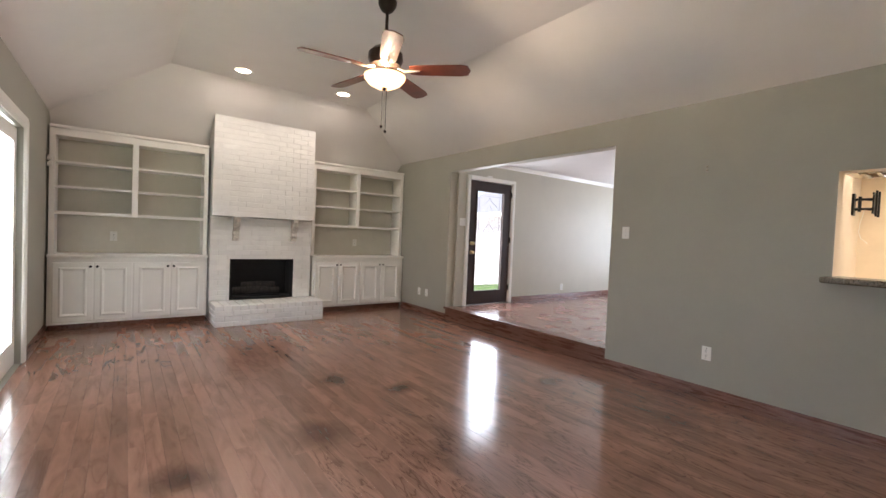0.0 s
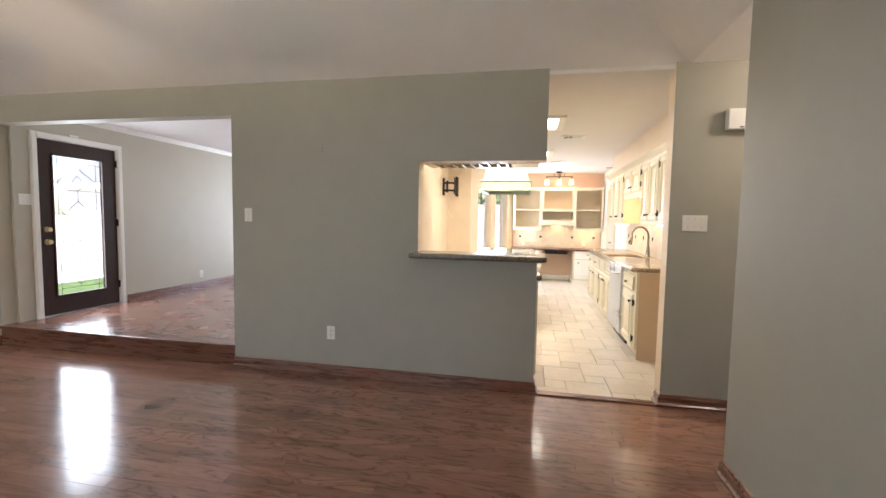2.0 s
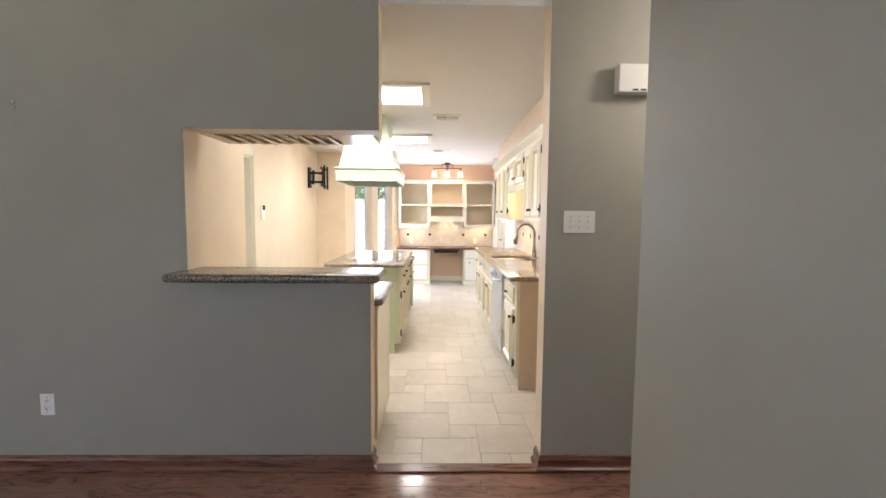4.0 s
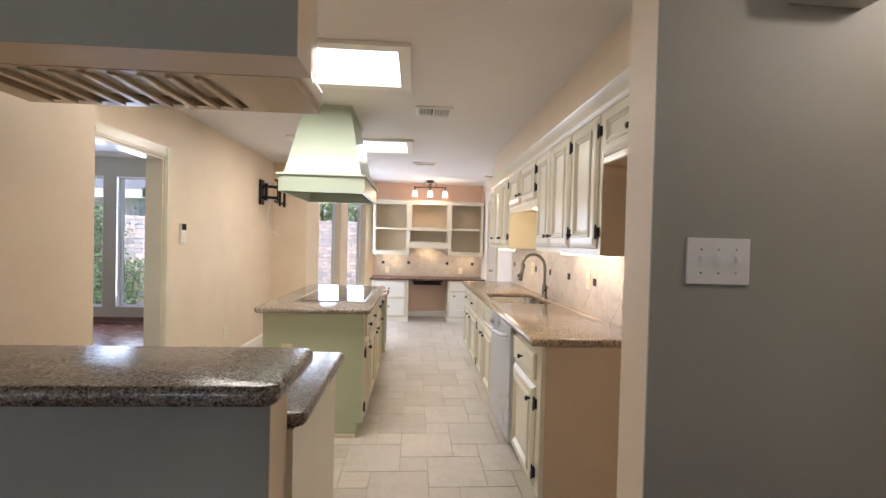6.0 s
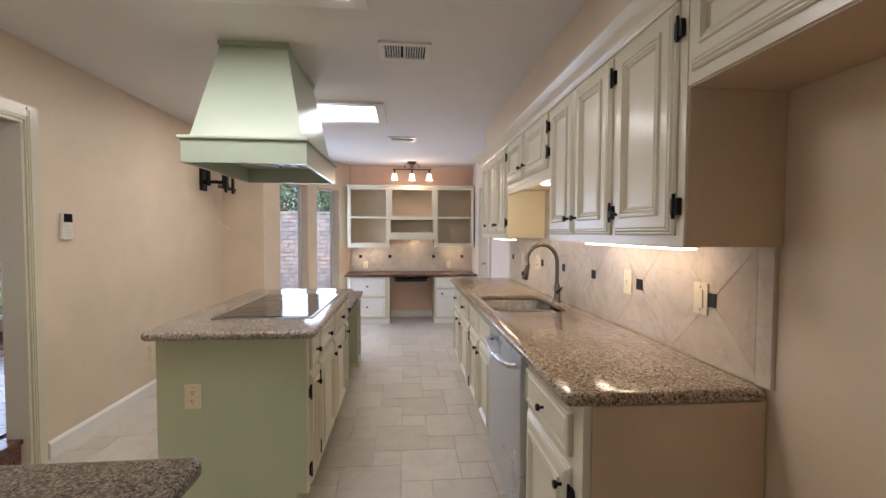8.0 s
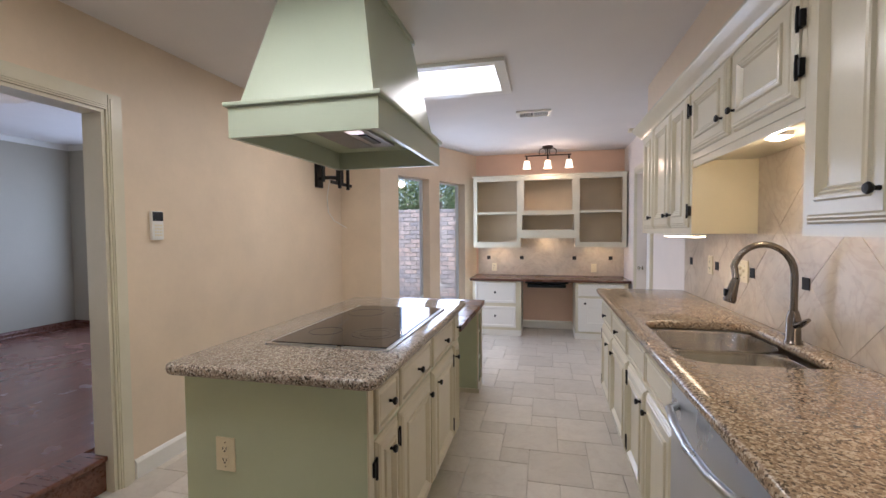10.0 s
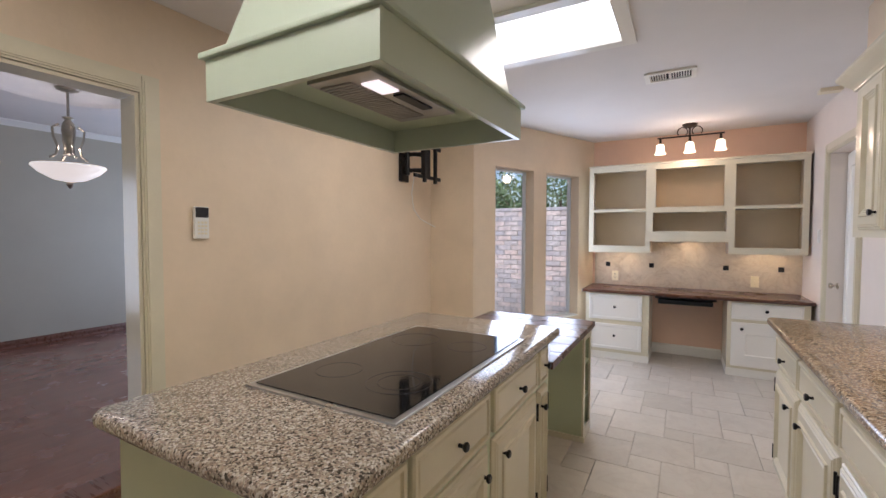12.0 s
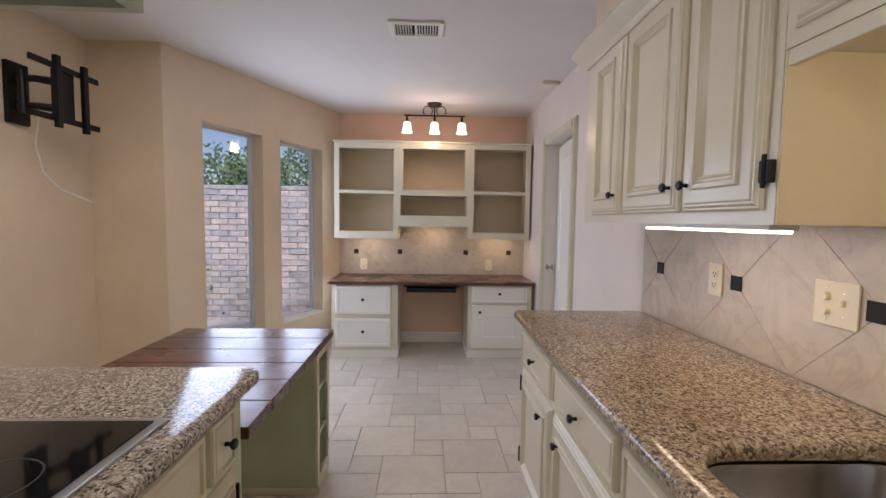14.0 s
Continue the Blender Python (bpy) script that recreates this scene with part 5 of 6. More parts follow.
def vent(x0, x1, y0, y1):
    v = thing("ceiling_vent", (x0 + x1) / 2, (y0 + y1) / 2, KC, "white metal ceiling air vent with slats", "vent", "kitchen ceiling vents")
    xm = (x0 + x1) / 2
    part("backing", B(x0 + 0.03, x1 - 0.03, y0 + 0.03, y1 - 0.03, KC - 0.004, KC - 0.001), SOOT, v)
    part("frame", wall_grid(bmesh.new(), x0, x1, y0, y1, [(x0 + 0.03, xm - 0.008, y0 + 0.03, y1 - 0.03), (xm + 0.008, x1 - 0.03, y0 + 0.03, y1 - 0.03)], lambda u, d, w: (u, w, KC - 0.014 + d), 0.0135), TRIM, v)
    for k in range(16):
        x = x0 + 0.035 + k * (x1 - x0 - 0.07) / 15.5
        if abs(x - xm) < 0.014:
            continue
        sl = bmesh.new()
        box(sl, -0.0012, 0.0012, y0 + 0.031, y1 - 0.031, -0.006, 0.006)
        bmesh.ops.transform(sl, matrix=pose(x, 0, KC - 0.010, 0, 35 if x < xm else -35, 0), verts=sl.verts[:])
        part("slat", sl, TRIM, v)


vent(0.417, 0.732, 8.79, 8.99), vent(0.455, 0.755, 6.39, 6.625)
dt = thing("smoke_detector", 1.62, 9.8, KC, "small almond ceiling alarm near the far door", "smoke detector")
part("case", box(bmesh.new(), 1.555, 1.69, 9.75, 9.84, KC - 0.03, KC, 0.006), ALMOND, dt)


def track():
    t = thing("track_light", 0.712, 10.51, KC, "black scrolled bar light with three lit glass bells", "ceiling light")
    y, z = 10.51, 2.345
    part("canopy", lathe(bmesh.new(), [(0.07, 0), (0.065, -0.014), (0.04, -0.03), (0.014, -0.04), (0.0001, -0.04)], 0.71, y, KC, 20), BRONZE, t, smooth=True)
    bar_ = tube(bmesh.new(), [(0.71, y, KC - 0.04), (0.71, y, z)], 0.008, 8)
    tube(bar_, [(0.42, y, z), (1.005, y, z)], 0.008, 8)
    part("bar", bar_, BRONZE, t, smooth=True)
    for s in (1, -1):
        pts = [(0.71 + s * (0.02 + 0.012 * a * 0.5 + 0.035 * (1 - math.cos(a))), y, z + 0.05 + 0.04 * math.sin(a)) for a in (i * 0.45 - 1.2 for i in range(13))]
        part("scroll", tube(bmesh.new(), pts, 0.005, 6), BRONZE, t, smooth=True)
    for x in (0.447, 0.712, 0.975):
        part("stem", tube(bmesh.new(), [(x, y, z), (x, y, z - 0.06)], [0.009, 0.014], 8), BRONZE, t, smooth=True)
        part("bell_shade", lathe(bmesh.new(), [(0.018, 0.0), (0.036, -0.012), (0.040, -0.05), (0.042, -0.08), (0.055, -0.105), (0.051, -0.105), (0.036, -0.075), (0.0001, -0.03)], x, y, z - 0.06, 20), BELL_ON, t, "lit white glass bell", smooth=True)


track()
bulb("track_bulb", 0.71, 10.44, 2.15, 0.06, 5.0, (1.0, 0.72, 0.48))

# ---- far desk ----
dk = thing("desk", 0.7, 10.7, 0, "white built-in desk base with drawers and knee space", "desk")
for x0, x1 in ((-0.26, 0.376), (1.056, 1.68)):
    part("body", B(x0, x1, 10.413, KE - 0.002, 0.075, 0.72), CAB, dk)
    part("plinth", B(x0 - 0.004, x1 + 0.004, 10.42, KE - 0.004, 0.0, 0.075), TRIM, dk)
front("drawer", dk, 0.045, 10.395, 0.43, 0.53, 0.275, "-y", SIMPLE, WHITE, knob=(0, 0.145))
front("drawer", dk, 0.045, 10.395, 0.11, 0.53, 0.275, "-y", SIMPLE, WHITE, knob=(0, 0.155))
front("drawer", dk, 1.36, 10.395, 0.55, 0.54, 0.153, "-y", SIMPLE, WHITE, knob=(0, 0.09))
front("door", dk, 1.36, 10.395, 0.10, 0.54, 0.42, "-y", [(0, 0.003), (0.004, 0.0), (0.11, 0.0), (0.116, 0.007)], WHITE, knob=(-0.19, 0.36), hinges=1)
dt2 = slab("desk_worktop", -0.293, 1.706, 10.362, KE - 0.004, 0.7215, 0.752, WALNUT, r=0.015, bev=0.008)
tagged(dt2, "dark reddish walnut desk top", "desk top")
ky = thing("keyboard_tray", 0.70, 10.56, 0.68, "black pull-out keyboard tray under the desk", "keyboard tray")
part("rail", box(bmesh.new(), 0.43, 0.97, 10.42, 10.56, 0.695, 0.7205, 0.003), BLACK, ky)
part("tray", box(bmesh.new(), 0.46, 0.94, 10.39, 10.68, 0.645, 0.685, 0.004), BLACK, ky)
part("arm", B(0.66, 0.72, 10.46, 10.66, 0.68, 0.695), BLACK, ky)


def desk_shelves():
    s = thing("desk_hutch", 0.7, 10.80, 1.15, "cream open wall hutch with tan inside above the desk", "wall shelf")
    yf, yb = 10.652, KE - 0.003
    cells = [(-0.277, 0.362, 1.15, [(1.225, 1.60), (1.632, 2.045)]), (0.362, 1.068, 1.275, [(1.385, 1.585), (1.643, 2.048)]), (1.068, 1.69, 1.157, [(1.222, 1.605), (1.636, 2.052)])]
    for x0, x1, z0, rows in cells:
        side = 0.05 if x1 - x0 < 0.68 else 0.045
        part("face_frame", wall_grid(bmesh.new(), x0, x1, z0, 2.10, [(x0 + (0.02 if (c < 1.5 and x0 == 0.362) else side), x1 - (0.02 if (c < 1.5 and x0 == 0.362) else side), c, d) for c, d in rows], lambda u, d, z: (u, yf - d, z), 0.02), CAB, s)
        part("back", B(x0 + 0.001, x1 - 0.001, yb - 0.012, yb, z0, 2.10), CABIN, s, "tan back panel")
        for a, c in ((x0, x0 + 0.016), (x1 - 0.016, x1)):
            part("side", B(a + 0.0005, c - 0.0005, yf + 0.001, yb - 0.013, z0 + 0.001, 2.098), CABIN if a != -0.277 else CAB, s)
        part("bottom", B(x0 + 0.017, x1 - 0.017, yf + 0.001, yb - 0.013, z0 + 0.03, z0 + 0.046), CAB, s)
        part("top", B(x0 + 0.017, x1 - 0.017, yf + 0.001, yb - 0.013, 2.08, 2.098), CAB, s)
        part("shelf", B(x0 + 0.017, x1 - 0.017, yf + 0.001, yb - 0.013, rows[0][1] + 0.005, rows[0][1] + 0.025), CAB, s)
    part("top_moulding", box(bmesh.new(), -0.29, 1.705, yf - 0.03, yb, 2.101, 2.122, 0.006), CAB, s)
    for x, z in ((0.035, 1.18), (0.71, 1.305), (1.385, 1.187)):
        p = thing("hutch_light", x, 10.80, z, "small lit lamp under the desk hutch", "puck light", "lamps under the desk hutch")
        part("housing", B(x - 0.14, x + 0.14, 10.76, 10.82, z - 0.013, z - 0.001), PLAST, p)
        part("lens", B(x - 0.13, x + 0.13, 10.765, 10.815, z - 0.018, z - 0.0135), HUTCH_ON, p)


desk_shelves()
for x in (-0.03, 1.33):
    plate("desk_outlet", pose(x, KE - 0.012, 0.86), 0.072, 0.116, "o" if x < 1 else "s", ALMOND, "almond wall plate above the desk", "outlet")


def tv_mount():
    t = thing("tv_mount", KL, 8.71, 2.0, "black folding television wall bracket", "wall bracket")
    part("wall_plate", box(bmesh.new(), KL, KL + 0.03, 8.64, 8.76, 1.82, 2.14, 0.006), BLACK, t)
    for z in (2.05, 1.91):
        part("arm", tube(bmesh.new(), [(KL + 0.03, 8.70, z), (KL + 0.09, 8.66, z), (KL + 0.15, 8.66, z), (KL + 0.215, 8.72, z)], [0.022, 0.018, 0.018, 0.022], 8), BLACK, t)
    part("pivot", lathe(bmesh.new(), [(0.02, 1.87), (0.02, 2.09)], KL + 0.09, 8.65, 0, 12), BLACK, t)
    part("head_plate", box(bmesh.new(), KL + 0.215, KL + 0.235, 8.67, 8.80, 1.85, 2.11, 0.006), BLACK, t)
    for z in (1.85, 2.12):
        part("cross_rail", box(bmesh.new(), KL + 0.235, KL + 0.25, 8.52, 8.96, z - 0.016, z + 0.016, 0.004), BLACK, t)
    for y in (8.64, 8.82):
        part("upright_rail", box(bmesh.new(), KL + 0.25, KL + 0.275, y, y + 0.032, 1.80, 2.17, 0.004), BLACK, t)


tv_mount()
cd = tube(bmesh.new(), [(KL + 0.14, 8.69, 1.90), (KL + 0.10, 8.70, 1.72), (KL + 0.08, 8.76, 1.58), (KL + 0.09, 8.86, 1.49), (KL + 0.12, 8.96, 1.45), (KL + 0.14, 9.04, 1.42)], 0.0045, 8)
cable = part("cable", cd, PLAST, None, smooth=True)
tagged(cable, "thin white cable hanging below the bracket", "cable")
kp = thing("keypad", KL, 6.84, 1.41, "white alarm keypad with dark screen on the wall", "alarm keypad")
part("case", box(bmesh.new(), KL, KL + 0.022, 6.80, 6.877, 1.33, 1.497, 0.006), PLAST, kp)
part("screen", B(KL + 0.0215, KL + 0.0235, 6.804, 6.873, 1.44, 1.494), COOKGLASS, kp, "dark screen")
for i in range(3):
    for j in range(4):
        part("key", box(bmesh.new(), KL + 0.0215, KL + 0.0245, 6.815 + i * 0.018, 6.827 + i * 0.018, 1.352 + j * 0.019, 1.362 + j * 0.019), ALMOND, kp)
plate("wall_outlet", pose(KL, 7.72, 0.36, 0, 0, 90), 0.072, 0.116, "o", ALMOND, "almond outlet low on the cream wall", "outlet")

# ---- dining chandelier ----
ch = thing("chandelier", -3.5, 7.0, DC, "pewter pendant with lit frosted bowl and ceiling medallion", "chandelier")
part("medallion", lathe(bmesh.new(), [(0.50, 0), (0.50, -0.012), (0.47, -0.028), (0.44, -0.014), (0.41, -0.026), (0.38, -0.008), (0.10, -0.006), (0.0001, -0.006)], -3.5, 7.0, DC, 40), CEIL, ch, "white plaster medallion", smooth=True)
part("canopy", lathe(bmesh.new(), [(0.075, -0.006), (0.07, -0.02), (0.03, -0.035), (0.0001, -0.035)], -3.5, 7.0, DC, 20), PEWTER, ch, smooth=True)
part("stem", tube(bmesh.new(), [(-3.5, 7.0, DC - 0.03), (-3.5, 7.0, 2.26)], 0.010, 8), PEWTER, ch, smooth=True)
part("vase", lathe(bmesh.new(), [(0.012, 0.14), (0.040, 0.13), (0.020, 0.11), (0.036, 0.085), (0.046, 0.03), (0.036, -0.04), (0.022, -0.10), (0.036, -0.15), (0.042, -0.16)], -3.5, 7.0, 2.12, 20), PEWTER, ch, "antique pewter vase", smooth=True)
for a in range(4):
    q = [(-3.5 + r * math.cos(a * 1.571), 7.0 + r * math.sin(a * 1.571), z) for r, z in ((0.06, 2.19), (0.10, 2.16), (0.095, 2.09), (0.07, 2.02), (0.08, 1.96), (0.12, 1.93))]
    part("scroll_arm", tube(bmesh.new(), q, 0.009, 6), PEWTER, ch, smooth=True)
part("bowl", lathe(bmesh.new(), [(0.225, 0.0), (0.23, -0.012), (0.185, -0.06), (0.10, -0.11), (0.0001, -0.13)], -3.5, 7.0, 1.88, 32), BOWL2_ON, ch, "lit frosted glass bowl", smooth=True)
part("finial", lathe(bmesh.new(), [(0.02, 0.0), (0.026, -0.015), (0.008, -0.045), (0.0001, -0.05)], -3.5, 7.0, 1.75, 12), PEWTER, ch, smooth=True)

# ---- outside ----
tagged(part("ground", B(-400, 400, -400, 400, -0.5, -0.13), GRASS), kind="structure")
road = part("road", B(-300, -9.5, -300, 300, -0.129, -0.11), CONCRETE)
tagged(road, "pale concrete street beyond the lawn", kind="structure")
patio = part("patio_pavement", B(-6.5, 1.4, DE + 0.17, 12.32, -0.129, -0.10), CONCRETE)
tagged(patio, "pale concrete strip between house and garden wall", kind="structure")
nh = thing("house", -9.5, 16, -0.13, "neighbouring brick house with white fascia and grey roof", "house")
part("wall", B(-18, -6.7, 14.6, 20, -0.13, 2.35), STONE, nh)
part("fascia", B(-18.3, -6.4, 14.2, 14.25, 2.30, 2.52), TRIM, nh, "white fascia board")
part("eave", B(-18.3, -6.4, 14.25, 14.6, 2.32, 2.35), TRIM, nh)
rf = bmesh.new()
rv = [rf.verts.new(p) for p in ((-18.3, 14.2, 2.52), (-6.4, 14.2, 2.52), (-6.4, 17.3, 4.3), (-18.3, 17.3, 4.3), (-6.4, 20.4, 2.52), (-18.3, 20.4, 2.52))]
for q in ((0, 1, 2, 3), (3, 2, 4, 5), (1, 4, 2), (0, 3, 5), (0, 5, 4, 1)):
    rf.faces.new([rv[k] for k in q])
part("roof", rf, ROOF, nh, "grey shingle roof")
gw = thing("garden_wall", -1.6, 11.2, -0.13, "weathered red-brown brick garden wall outside the windows", "garden wall")
part("core", B(-6.5, 1.4, 12.32, 12.48, -0.13, 1.78), MORTAR, gw)


def tree(x, y, h, r, seed):
    rnd = random.Random(seed)
    t = thing("tree", x, y, -0.13, "leafy green tree beyond the garden wall", "tree", "trees beyond the garden wall")
    tr = tube(bmesh.new(), [(x, y, -0.13), (x + 0.05, y, h * 0.4), (x, y + 0.1, h * 0.8)], [0.16, 0.11, 0.04], 8)
    for i in range(6):
        a = rnd.uniform(0, 6.28)
        tube(tr, [(x, y, h * (0.35 + 0.07 * i)), (x + r * 0.6 * math.cos(a), y + r * 0.6 * math.sin(a), h * (0.55 + 0.07 * i))], [0.05, 0.015], 6)
    part("trunk", tr, BARK, t)
    vs, fs = [], []
    for i in range(1900):
        d = Vector((rnd.gauss(0, 1), rnd.gauss(0, 1), rnd.gauss(0, 0.9)))
        d = d.normalized() * r * rnd.uniform(0.35, 1.0) ** 0.6
        lump = 1 + 0.35 * noise.noise(d * 0.9 + Vector((seed, 0, 0)))
        c = Vector((x, y, h * 0.72)) + Vector((d.x, d.y, d.z * 0.9)) * lump
        u = Vector((rnd.gauss(0, 1), rnd.gauss(0, 1), rnd.gauss(0, 1))).normalized() * 0.10
        w = u.orthogonal().normalized() * 0.055
        k = len(vs)
        vs += [c - u, c + w, c + u, c - w]
        fs.append((k, k + 1, k + 2, k + 3))
    me = bpy.data.meshes.new("crown")
    me.from_pydata(vs, [], fs)
    me.materials.append(LEAF)
    ob = new("crown", me)
    ob.parent = t
    ob.location = -t.location
    ob["kind"] = "stuff"


for i, (x, y, h, r) in enumerate(((-9.0, 27.0, 4.6, 1.9), (-6.6, 25.0, 4.2, 1.7), (-4.6, 26.5, 4.9, 1.9), (-2.6, 25.0, 4.1, 1.7), (-0.4, 27.0, 4.8, 2.0), (-11.5, 26.0, 4.4, 1.9))):
    tree(x, y, h * 0.9, r, i + 3)


def shrub(x, y, z0, h, r, seed, n):
    rnd = random.Random(seed)
    t = thing("climbing_shrub", x, y, -0.13, "straggly green climbing shrub against the brick wall", "shrub", "shrubs outside the windows")
    st = bmesh.new()
    vs, fs = [], []
    for i in range(7):
        a = rnd.uniform(-1, 1)
        tube(st, [(x + a * 0.1, y, -0.13), (x + a * r * 0.6, y + rnd.uniform(-0.1, 0.05), h * 0.5), (x + a * r, y, h)], [0.012, 0.009, 0.004], 5)
    part("stem", st, BARK, t)
    for i in range(n):
        c = Vector((x + rnd.gauss(0, r * 0.5), y + rnd.uniform(-0.14, 0.02), z0 + (h - z0) * rnd.random()))
        u = Vector((rnd.gauss(0, 1), rnd.gauss(0, 0.5), rnd.gauss(0, 1))).normalized() * 0.035
        w = u.orthogonal().normalized() * 0.02
        k = len(vs)
        vs += [c - u, c + w, c + u, c - w]
        fs.append((k, k + 1, k + 2, k + 3))
    me = bpy.data.meshes.new("leaves")
    me.from_pydata(vs, [], fs)
    me.materials.append(LEAF)
    ob = new("leaves", me)
    ob.parent = t
    ob.location = -t.location
    ob["kind"] = "stuff"


shrub(-2.55, 12.2, 0.0, 0.75, 0.25, 5, 260), shrub(-6.0, 12.2, 0.0, 2.0, 0.55, 9, 1500), shrub(-5.3, 12.2, 0.0, 0.9, 0.45, 19, 500)

# ---- pieces: boards, tiles, bricks ----


def piece_mesh(name, w, d, h, ch, material):
    """A box with a chamfered top, its lower middle at the origin."""
    vs = [(sx * w / 2, sy * d / 2, 0) for sx, sy in ((-1, -1), (1, -1), (1, 1), (-1, 1))]
    vs += [(sx * w / 2, sy * d / 2, h - ch) for sx, sy in ((-1, -1), (1, -1), (1, 1), (-1, 1))]
    vs += [(sx * (w / 2 - ch), sy * (d / 2 - ch), h) for sx, sy in ((-1, -1), (1, -1), (1, 1), (-1, 1))]
    fs = [(0, 3, 2, 1), (8, 9, 10, 11)]
    for k in (0, 4):
        fs += [(k + i, k + (i + 1) % 4, k + 4 + (i + 1) % 4, k + 4 + i) for i in range(4)]
    me = bpy.data.meshes.new(name)
    me.from_pydata(vs, [], fs)
    me.materials.append(material)
    return me


MESHES = {}


def piece(name, parent, x, y, z, w, d, h, ch, material, rx=0, ry=0, rz=0):
    key = (name, round(w, 3), round(d, 3), h, material.name)
    if key not in MESHES:
        MESHES[key] = piece_mesh(name, round(w, 3), round(d, 3), h, ch, material)
    ob = new(name, MESHES[key])
    ob.parent = parent
    ob.matrix_basis = Matrix.Translation(-base_of(parent)) @ pose(x, y, z, rx, ry, rz)
    return ob


def joined(name, rows, parent, material):
    """Many pieces in one mesh: rows of x, y, z, w, d, h, chamfer, rx, rz."""
    vs, fs = [], []
    for x, y, z, w, d, h, ch, rx, rz in rows:
        m = pose(x, y, z, rx, 0, rz)
        k = len(vs)
        loc = [(sx * w / 2, sy * d / 2, 0) for sx, sy in ((-1, -1), (1, -1), (1, 1), (-1, 1))]
        loc += [(sx * w / 2, sy * d / 2, h - ch) for sx, sy in ((-1, -1), (1, -1), (1, 1), (-1, 1))]
        loc += [(sx * (w / 2 - ch), sy * (d / 2 - ch), h) for sx, sy in ((-1, -1), (1, -1), (1, 1), (-1, 1))]
        vs += [m @ Vector(p) for p in loc]
        fs += [(k, k + 3, k + 2, k + 1), (k + 8, k + 9, k + 10, k + 11)]
        for q in (0, 4):
            fs += [(k + q + i, k + q + (i + 1) % 4, k + q + 4 + (i + 1) % 4, k + q + 4 + i) for i in range(4)]
    me = bpy.data.meshes.new(name)
    me.from_pydata(vs, [], fs)
    me.materials.append(material)
    ob = new(name, me)
    ob.parent = parent
    ob.location = -base_of(parent)
    ob["kind"] = "stuff"
    return ob


FL = bpy.data.objects["floor"]
rng = random.Random(4)
near, rest = [], []
W = 0.082
row, y = 0, YS
while y < YK - 0.001:
    w = min(W, YK - y)
    x = XW - rng.uniform(0, 0.8)
    while x < 3.6:
        ln = rng.choice((0.7, 0.95, 1.2, 1.5))
        a, b = max(x, XW), min(x + ln, 3.6)
        if y < 3.0:
            b = min(b, XR)
        if b - a > 0.02:
            (near if (a > -3.0 and y > 0.9) else rest).append(((a + b) / 2, y + w / 2, b - a, w))
        x += ln
    y += W
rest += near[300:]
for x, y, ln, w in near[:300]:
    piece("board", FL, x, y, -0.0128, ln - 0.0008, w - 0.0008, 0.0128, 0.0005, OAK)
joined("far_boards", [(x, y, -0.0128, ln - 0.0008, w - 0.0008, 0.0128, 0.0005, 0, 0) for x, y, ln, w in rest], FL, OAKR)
rows, x = [], DL
while x < KL - 0.125:
    y = YK + 0.171 - rng.uniform(0, 0.8)
    while y < DE:
        ln = rng.choice((0.9, 1.2, 1.5))
        a, b = max(y, YK + 0.171), min(y + ln, DE)
        if b - a > 0.02:
            rows.append((x + W / 2, (a + b) / 2, DF - 0.0128, W - 0.0008, b - a - 0.0008, 0.0128, 0.0005, 0, 0))
        y += ln
    x += W
joined("dining_boards", [r for r in rows if r[0] + W / 2 < KL - 0.12], bpy.data.objects["dining_floor"], OAKD)
KF = bpy.data.objects["kitchen_floor"]
u, n = 0.172, 0
for i in range(-60, 60):
    for j in range(-60, 60):
        ox, oy = -0.1 + i * 2 * u - j * u, 4.2 + i * u + j * 2 * u
        for nm, px, py, s in (("tile", ox, oy, 2 * u), ("small_tile", ox + 2 * u, oy, u)):
            x0, x1, y0, y1 = max(px, KL), min(px + s, KR), max(py, YK + 0.052), min(py + s, KE)
            if x1 - x0 < 0.03 or y1 - y0 < 0.03:
                continue
            piece("tile", KF, (x0 + x1) / 2, (y0 + y1) / 2, -0.008, x1 - x0 - 0.004, y1 - y0 - 0.004, 0.0082, 0.0015, TILE)


def bricks(parent, to_pose, u0, u1, z0, z1, bw, bh, depth, material, holes=(), seed=1, as_parts=True, jitter=0.003, gap=0.009):
    """Courses of bricks on an upright face; to_pose(u, z) gives a pose whose z points out of the face and y up."""
    r = random.Random(seed)
    rows, k, z = [], 0, z0
    while z < z1 - 0.01:
        h = min(bh, z1 - z)
        x = u0 - (bw / 2 if k % 2 else 0)
        while x < u1 - 0.005:
            a, b = max(x, u0), min(x + bw, u1)
            mid = ((a + b) / 2, z + h / 2)
            spans = [(a, b)]
            for ha, hb, hc, hd in holes:
                if z + h > hc + 0.005 and z < hd - 0.005:
                    spans = [(p, q) for s, e in spans for p, q in ((s, min(e, ha)), (max(s, hb), e)) if q - p > 0.02]
            for s, e in spans:
                if e - s > 0.02:
                    rows.append(((s + e) / 2, z + h / 2, e - s, h, depth + r.uniform(-jitter, jitter)))
            x += bw
        z += bh
        k += 1
    for cu, cz, w, h, d in rows:
        m = to_pose(cu, cz)
        if as_parts:
            d = round(d, 3)
            key = ("brick", round(w, 2), round(h, 3), d, gap, material.name)
            if key not in MESHES:
                MESHES[key] = piece_mesh("brick", round(w, 2) - gap, round(h, 3) - gap, d, gap * 0.45, material)
            ob = new("brick", MESHES[key])
            ob.parent = parent
            ob.matrix_basis = Matrix.Translation(-base_of(parent)) @ m
    return rows


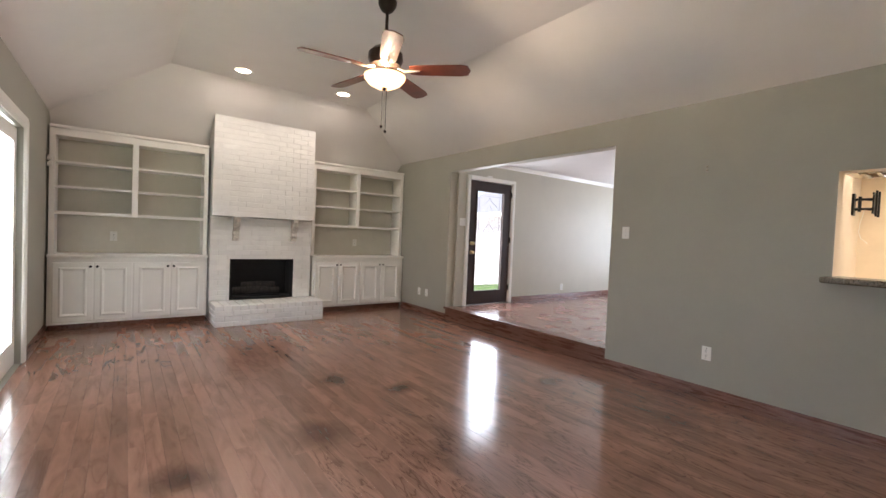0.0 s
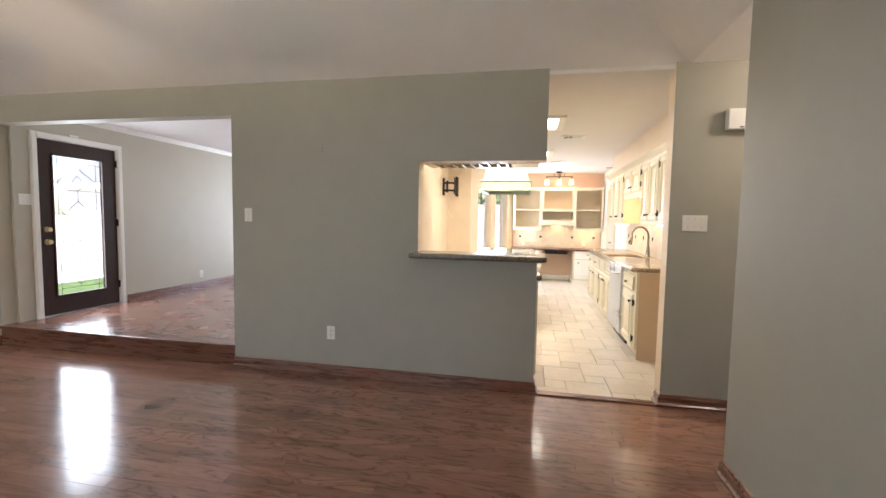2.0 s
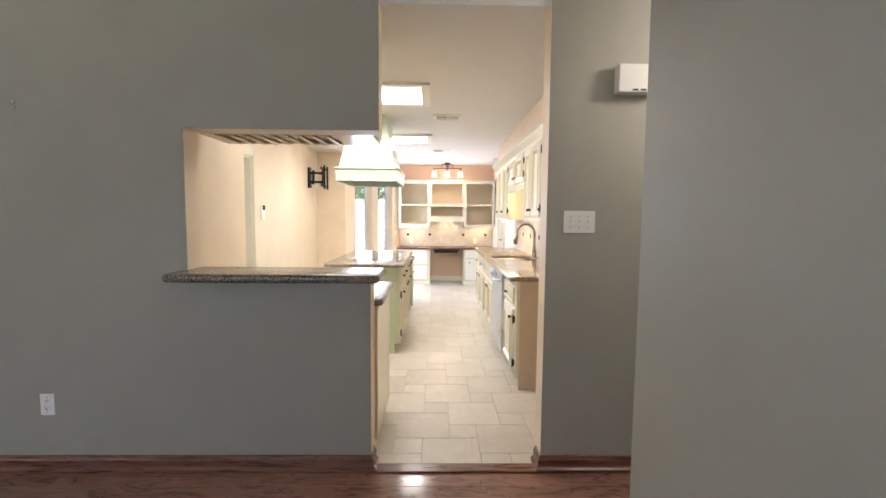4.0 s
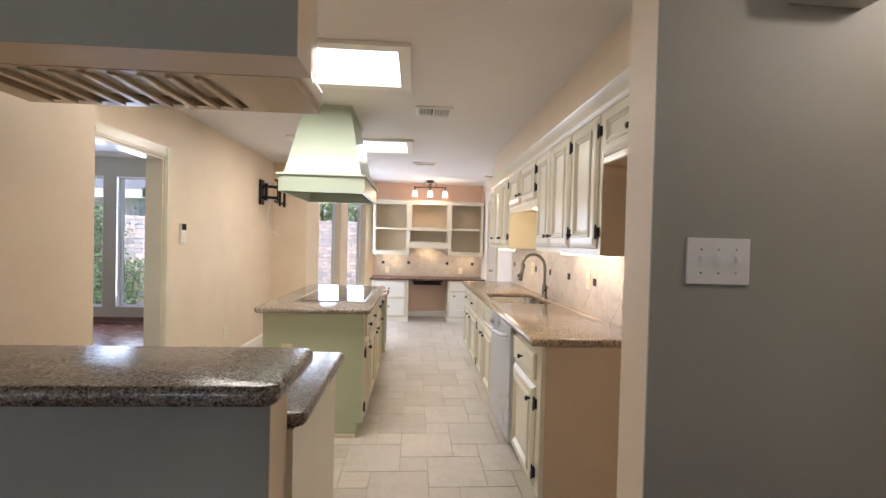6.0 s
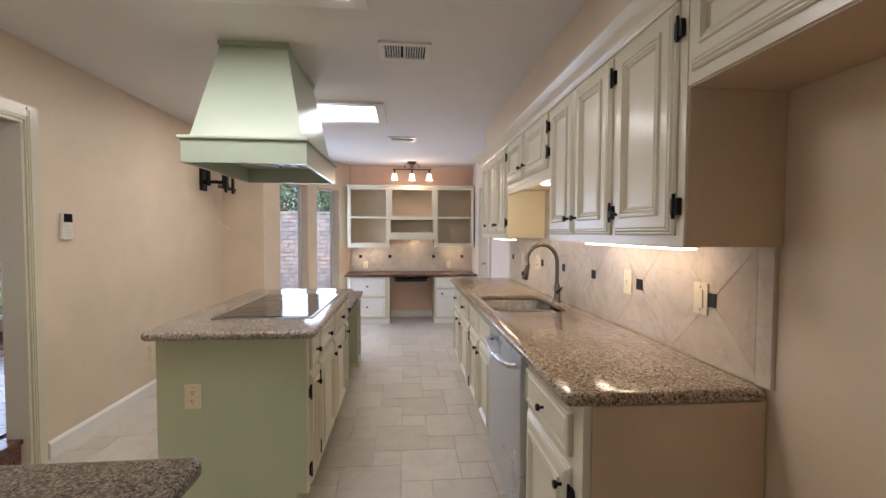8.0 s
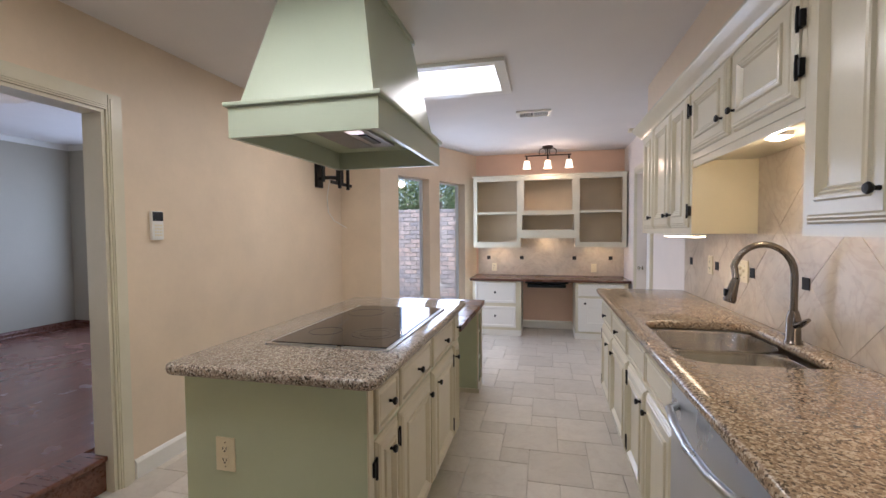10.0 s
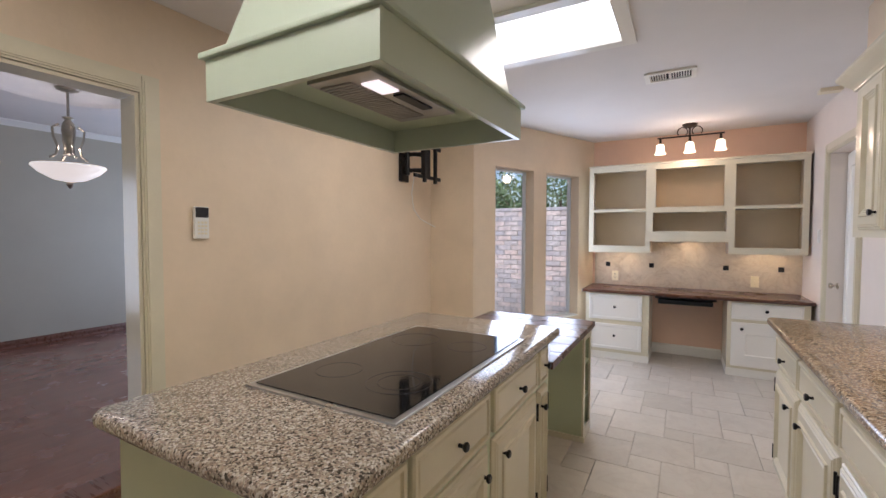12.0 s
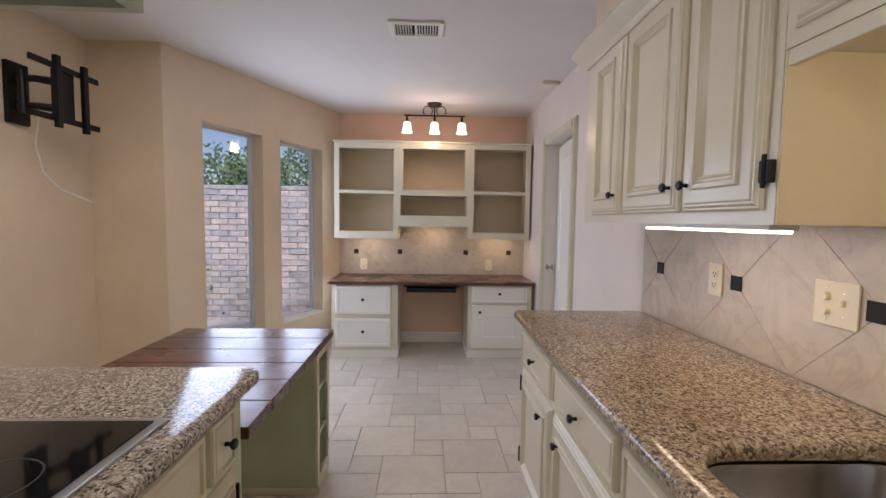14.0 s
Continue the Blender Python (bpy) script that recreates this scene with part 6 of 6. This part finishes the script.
fpx = lambda x: (lambda u, z: Matrix(((0, 0, 1, x), (1, 0, 0, u), (0, 1, 0, z), (0, 0, 0, 1))))
fpy = lambda y, s=-1: (lambda u, z: Matrix(((-s if s > 0 else 1, 0, 0, u), (0, 0, s, y), (0, 1, 0, z), (0, 0, 0, 1))))
parts = {o.name.split(".")[0]: o for o in fp.children}
bricks(parts["hearth"], fpx(-5.986), CH0 + 0.015, 2.40, 0.0, 0.205, 0.205, 0.068, 0.012, BRICKW, seed=2)
bricks(parts["hearth"], fpy(CH0 + 0.016), -6.44, -5.985, 0.0, 0.205, 0.205, 0.068, 0.012, BRICKW, seed=3)
r5 = random.Random(5)
for i in range(14):
    for j in range(3):
        x0, y0 = -6.45 + j * 0.156, CH0 + 0.005 + i * 0.1
        piece("brick", parts["hearth"], x0 + 0.078, y0 + 0.05, 0.204, 0.152, 0.094, round(0.06 + r5.uniform(-0.002, 0.002), 3), 0.006, BRICKW)
bricks(parts["chimney_breast"], fpx(-6.456), CH0, CH1, 0.27, 1.40, 0.205, 0.0685, 0.010, BRICKW, [(1.25, 2.11, 0.20, 0.83)], seed=6, gap=0.006)
bricks(parts["overmantel"], fpx(-6.373), CH0 + 0.01, CH1 - 0.01, 1.41, 2.80, 0.205, 0.0685, 0.007, BRICKW, seed=7, jitter=0.002, gap=0.004)
gpx = lambda y: (lambda u, z: Matrix(((1, 0, 0, u), (0, 0, -1, y), (0, 1, 0, z), (0, 0, 0, 1))))
bricks(gw, gpx(12.322), -2.9, -0.4, -0.12, 1.78, 0.235, 0.080, 0.022, STONE, seed=8, jitter=0.005)
bricks(gw, gpx(12.322), -6.4, -2.9, 0.2, 1.78, 0.30, 0.10, 0.022, STONE, seed=9, jitter=0.005)


def splash(parent, face, u0, u1, z0, z1, s, off, offz):
    """Diagonal square tiles, cut to the strip."""
    dgl = s * math.sqrt(2)
    n = 0
    for i in range(-36, 36):
        for j in range(-8, 9):
            cu, cz = off + i * dgl / 2, offz + j * dgl / 2
            if (i + j) % 2:
                continue
            h = dgl / 2 - 0.0017
            poly = [(cu - h, cz), (cu, cz - h), (cu + h, cz), (cu, cz + h)]
            for axis, lim, sign in ((0, u0, 1), (0, u1, -1), (1, z0, 1), (1, z1, -1)):
                out = []
                for p, q in zip(poly, poly[1:] + poly[:1]):
                    dp, dq = sign * (p[axis] - lim), sign * (q[axis] - lim)
                    if dp >= 0:
                        out.append(p)
                    if dp * dq < 0:
                        t = dp / (dp - dq)
                        out.append((p[0] + (q[0] - p[0]) * t, p[1] + (q[1] - p[1]) * t))
                poly = out
                if not poly:
                    break
            if len(poly) < 3:
                continue
            bm = bmesh.new()
            lo = [bm.verts.new(face(a, 0.001, b)) for a, b in poly]
            hi = [bm.verts.new(face(a, 0.009, b)) for a, b in poly]
            bm.faces.new(hi), bm.faces.new(lo)
            for k in range(len(poly)):
                bm.faces.new((lo[k], lo[(k + 1) % len(poly)], hi[(k + 1) % len(poly)], hi[k]))
            part("tile", bm, SPLASH, parent)


sb = part("splashback", B(KR - 0.0112, KR - 0.0005, 5.095, 8.335, CT, 1.344), SGROUT)
tagged(sb, "diagonal beige stone-look tile splashback with dark inserts", "splashback")
rface = lambda u, o, z: (KR - 0.004 - o, u, z)
splash(sb, rface, 5.158, 8.335, CT, 1.344, 0.3325, 7.940, 1.146)
part("edge_tile", B(KR - 0.014, KR - 0.0045, 5.097, 5.155, CT, 1.10), SPLASH, sb)
part("edge_tile", B(KR - 0.014, KR - 0.0045, 5.097, 5.155, 1.103, 1.344), SPLASH, sb)
for y in (5.33, 5.80, 6.29, 6.763, 7.222, 7.68, 8.152):
    part("deco_tile", B(KR - 0.0165, KR - 0.0132, y, y + 0.05, 1.121, 1.171), DECO, sb, "small dark embossed tile")
sp2 = part("splashback_above_sink", B(KR - 0.0112, KR - 0.0005, 6.236, 7.203, 1.345, 1.714), SGROUT)
tagged(sp2, "diagonal beige tile splashback above the sink", "splashback")
splash(sp2, rface, 6.236, 7.203, 1.346, 1.714, 0.3325, 7.940, 1.146)
ds = part("desk_splashback", B(-0.26, KR - 0.002, KE - 0.0112, KE - 0.0005, 0.753, 1.27), SGROUT)
tagged(ds, "diagonal grey-beige tile splashback above the desk", "splashback")
splash(ds, lambda u, o, z: (u, KE - 0.004 - o, z), -0.26, KR - 0.002, 0.753, 1.27, 0.3325, 0.711, 0.995)
for x in (-0.135, 0.335, 1.05, 1.52):
    part("deco_tile", B(x, x + 0.05, KE - 0.0165, KE - 0.0132, 0.97, 1.02), DECO, ds, "small dark embossed tile")
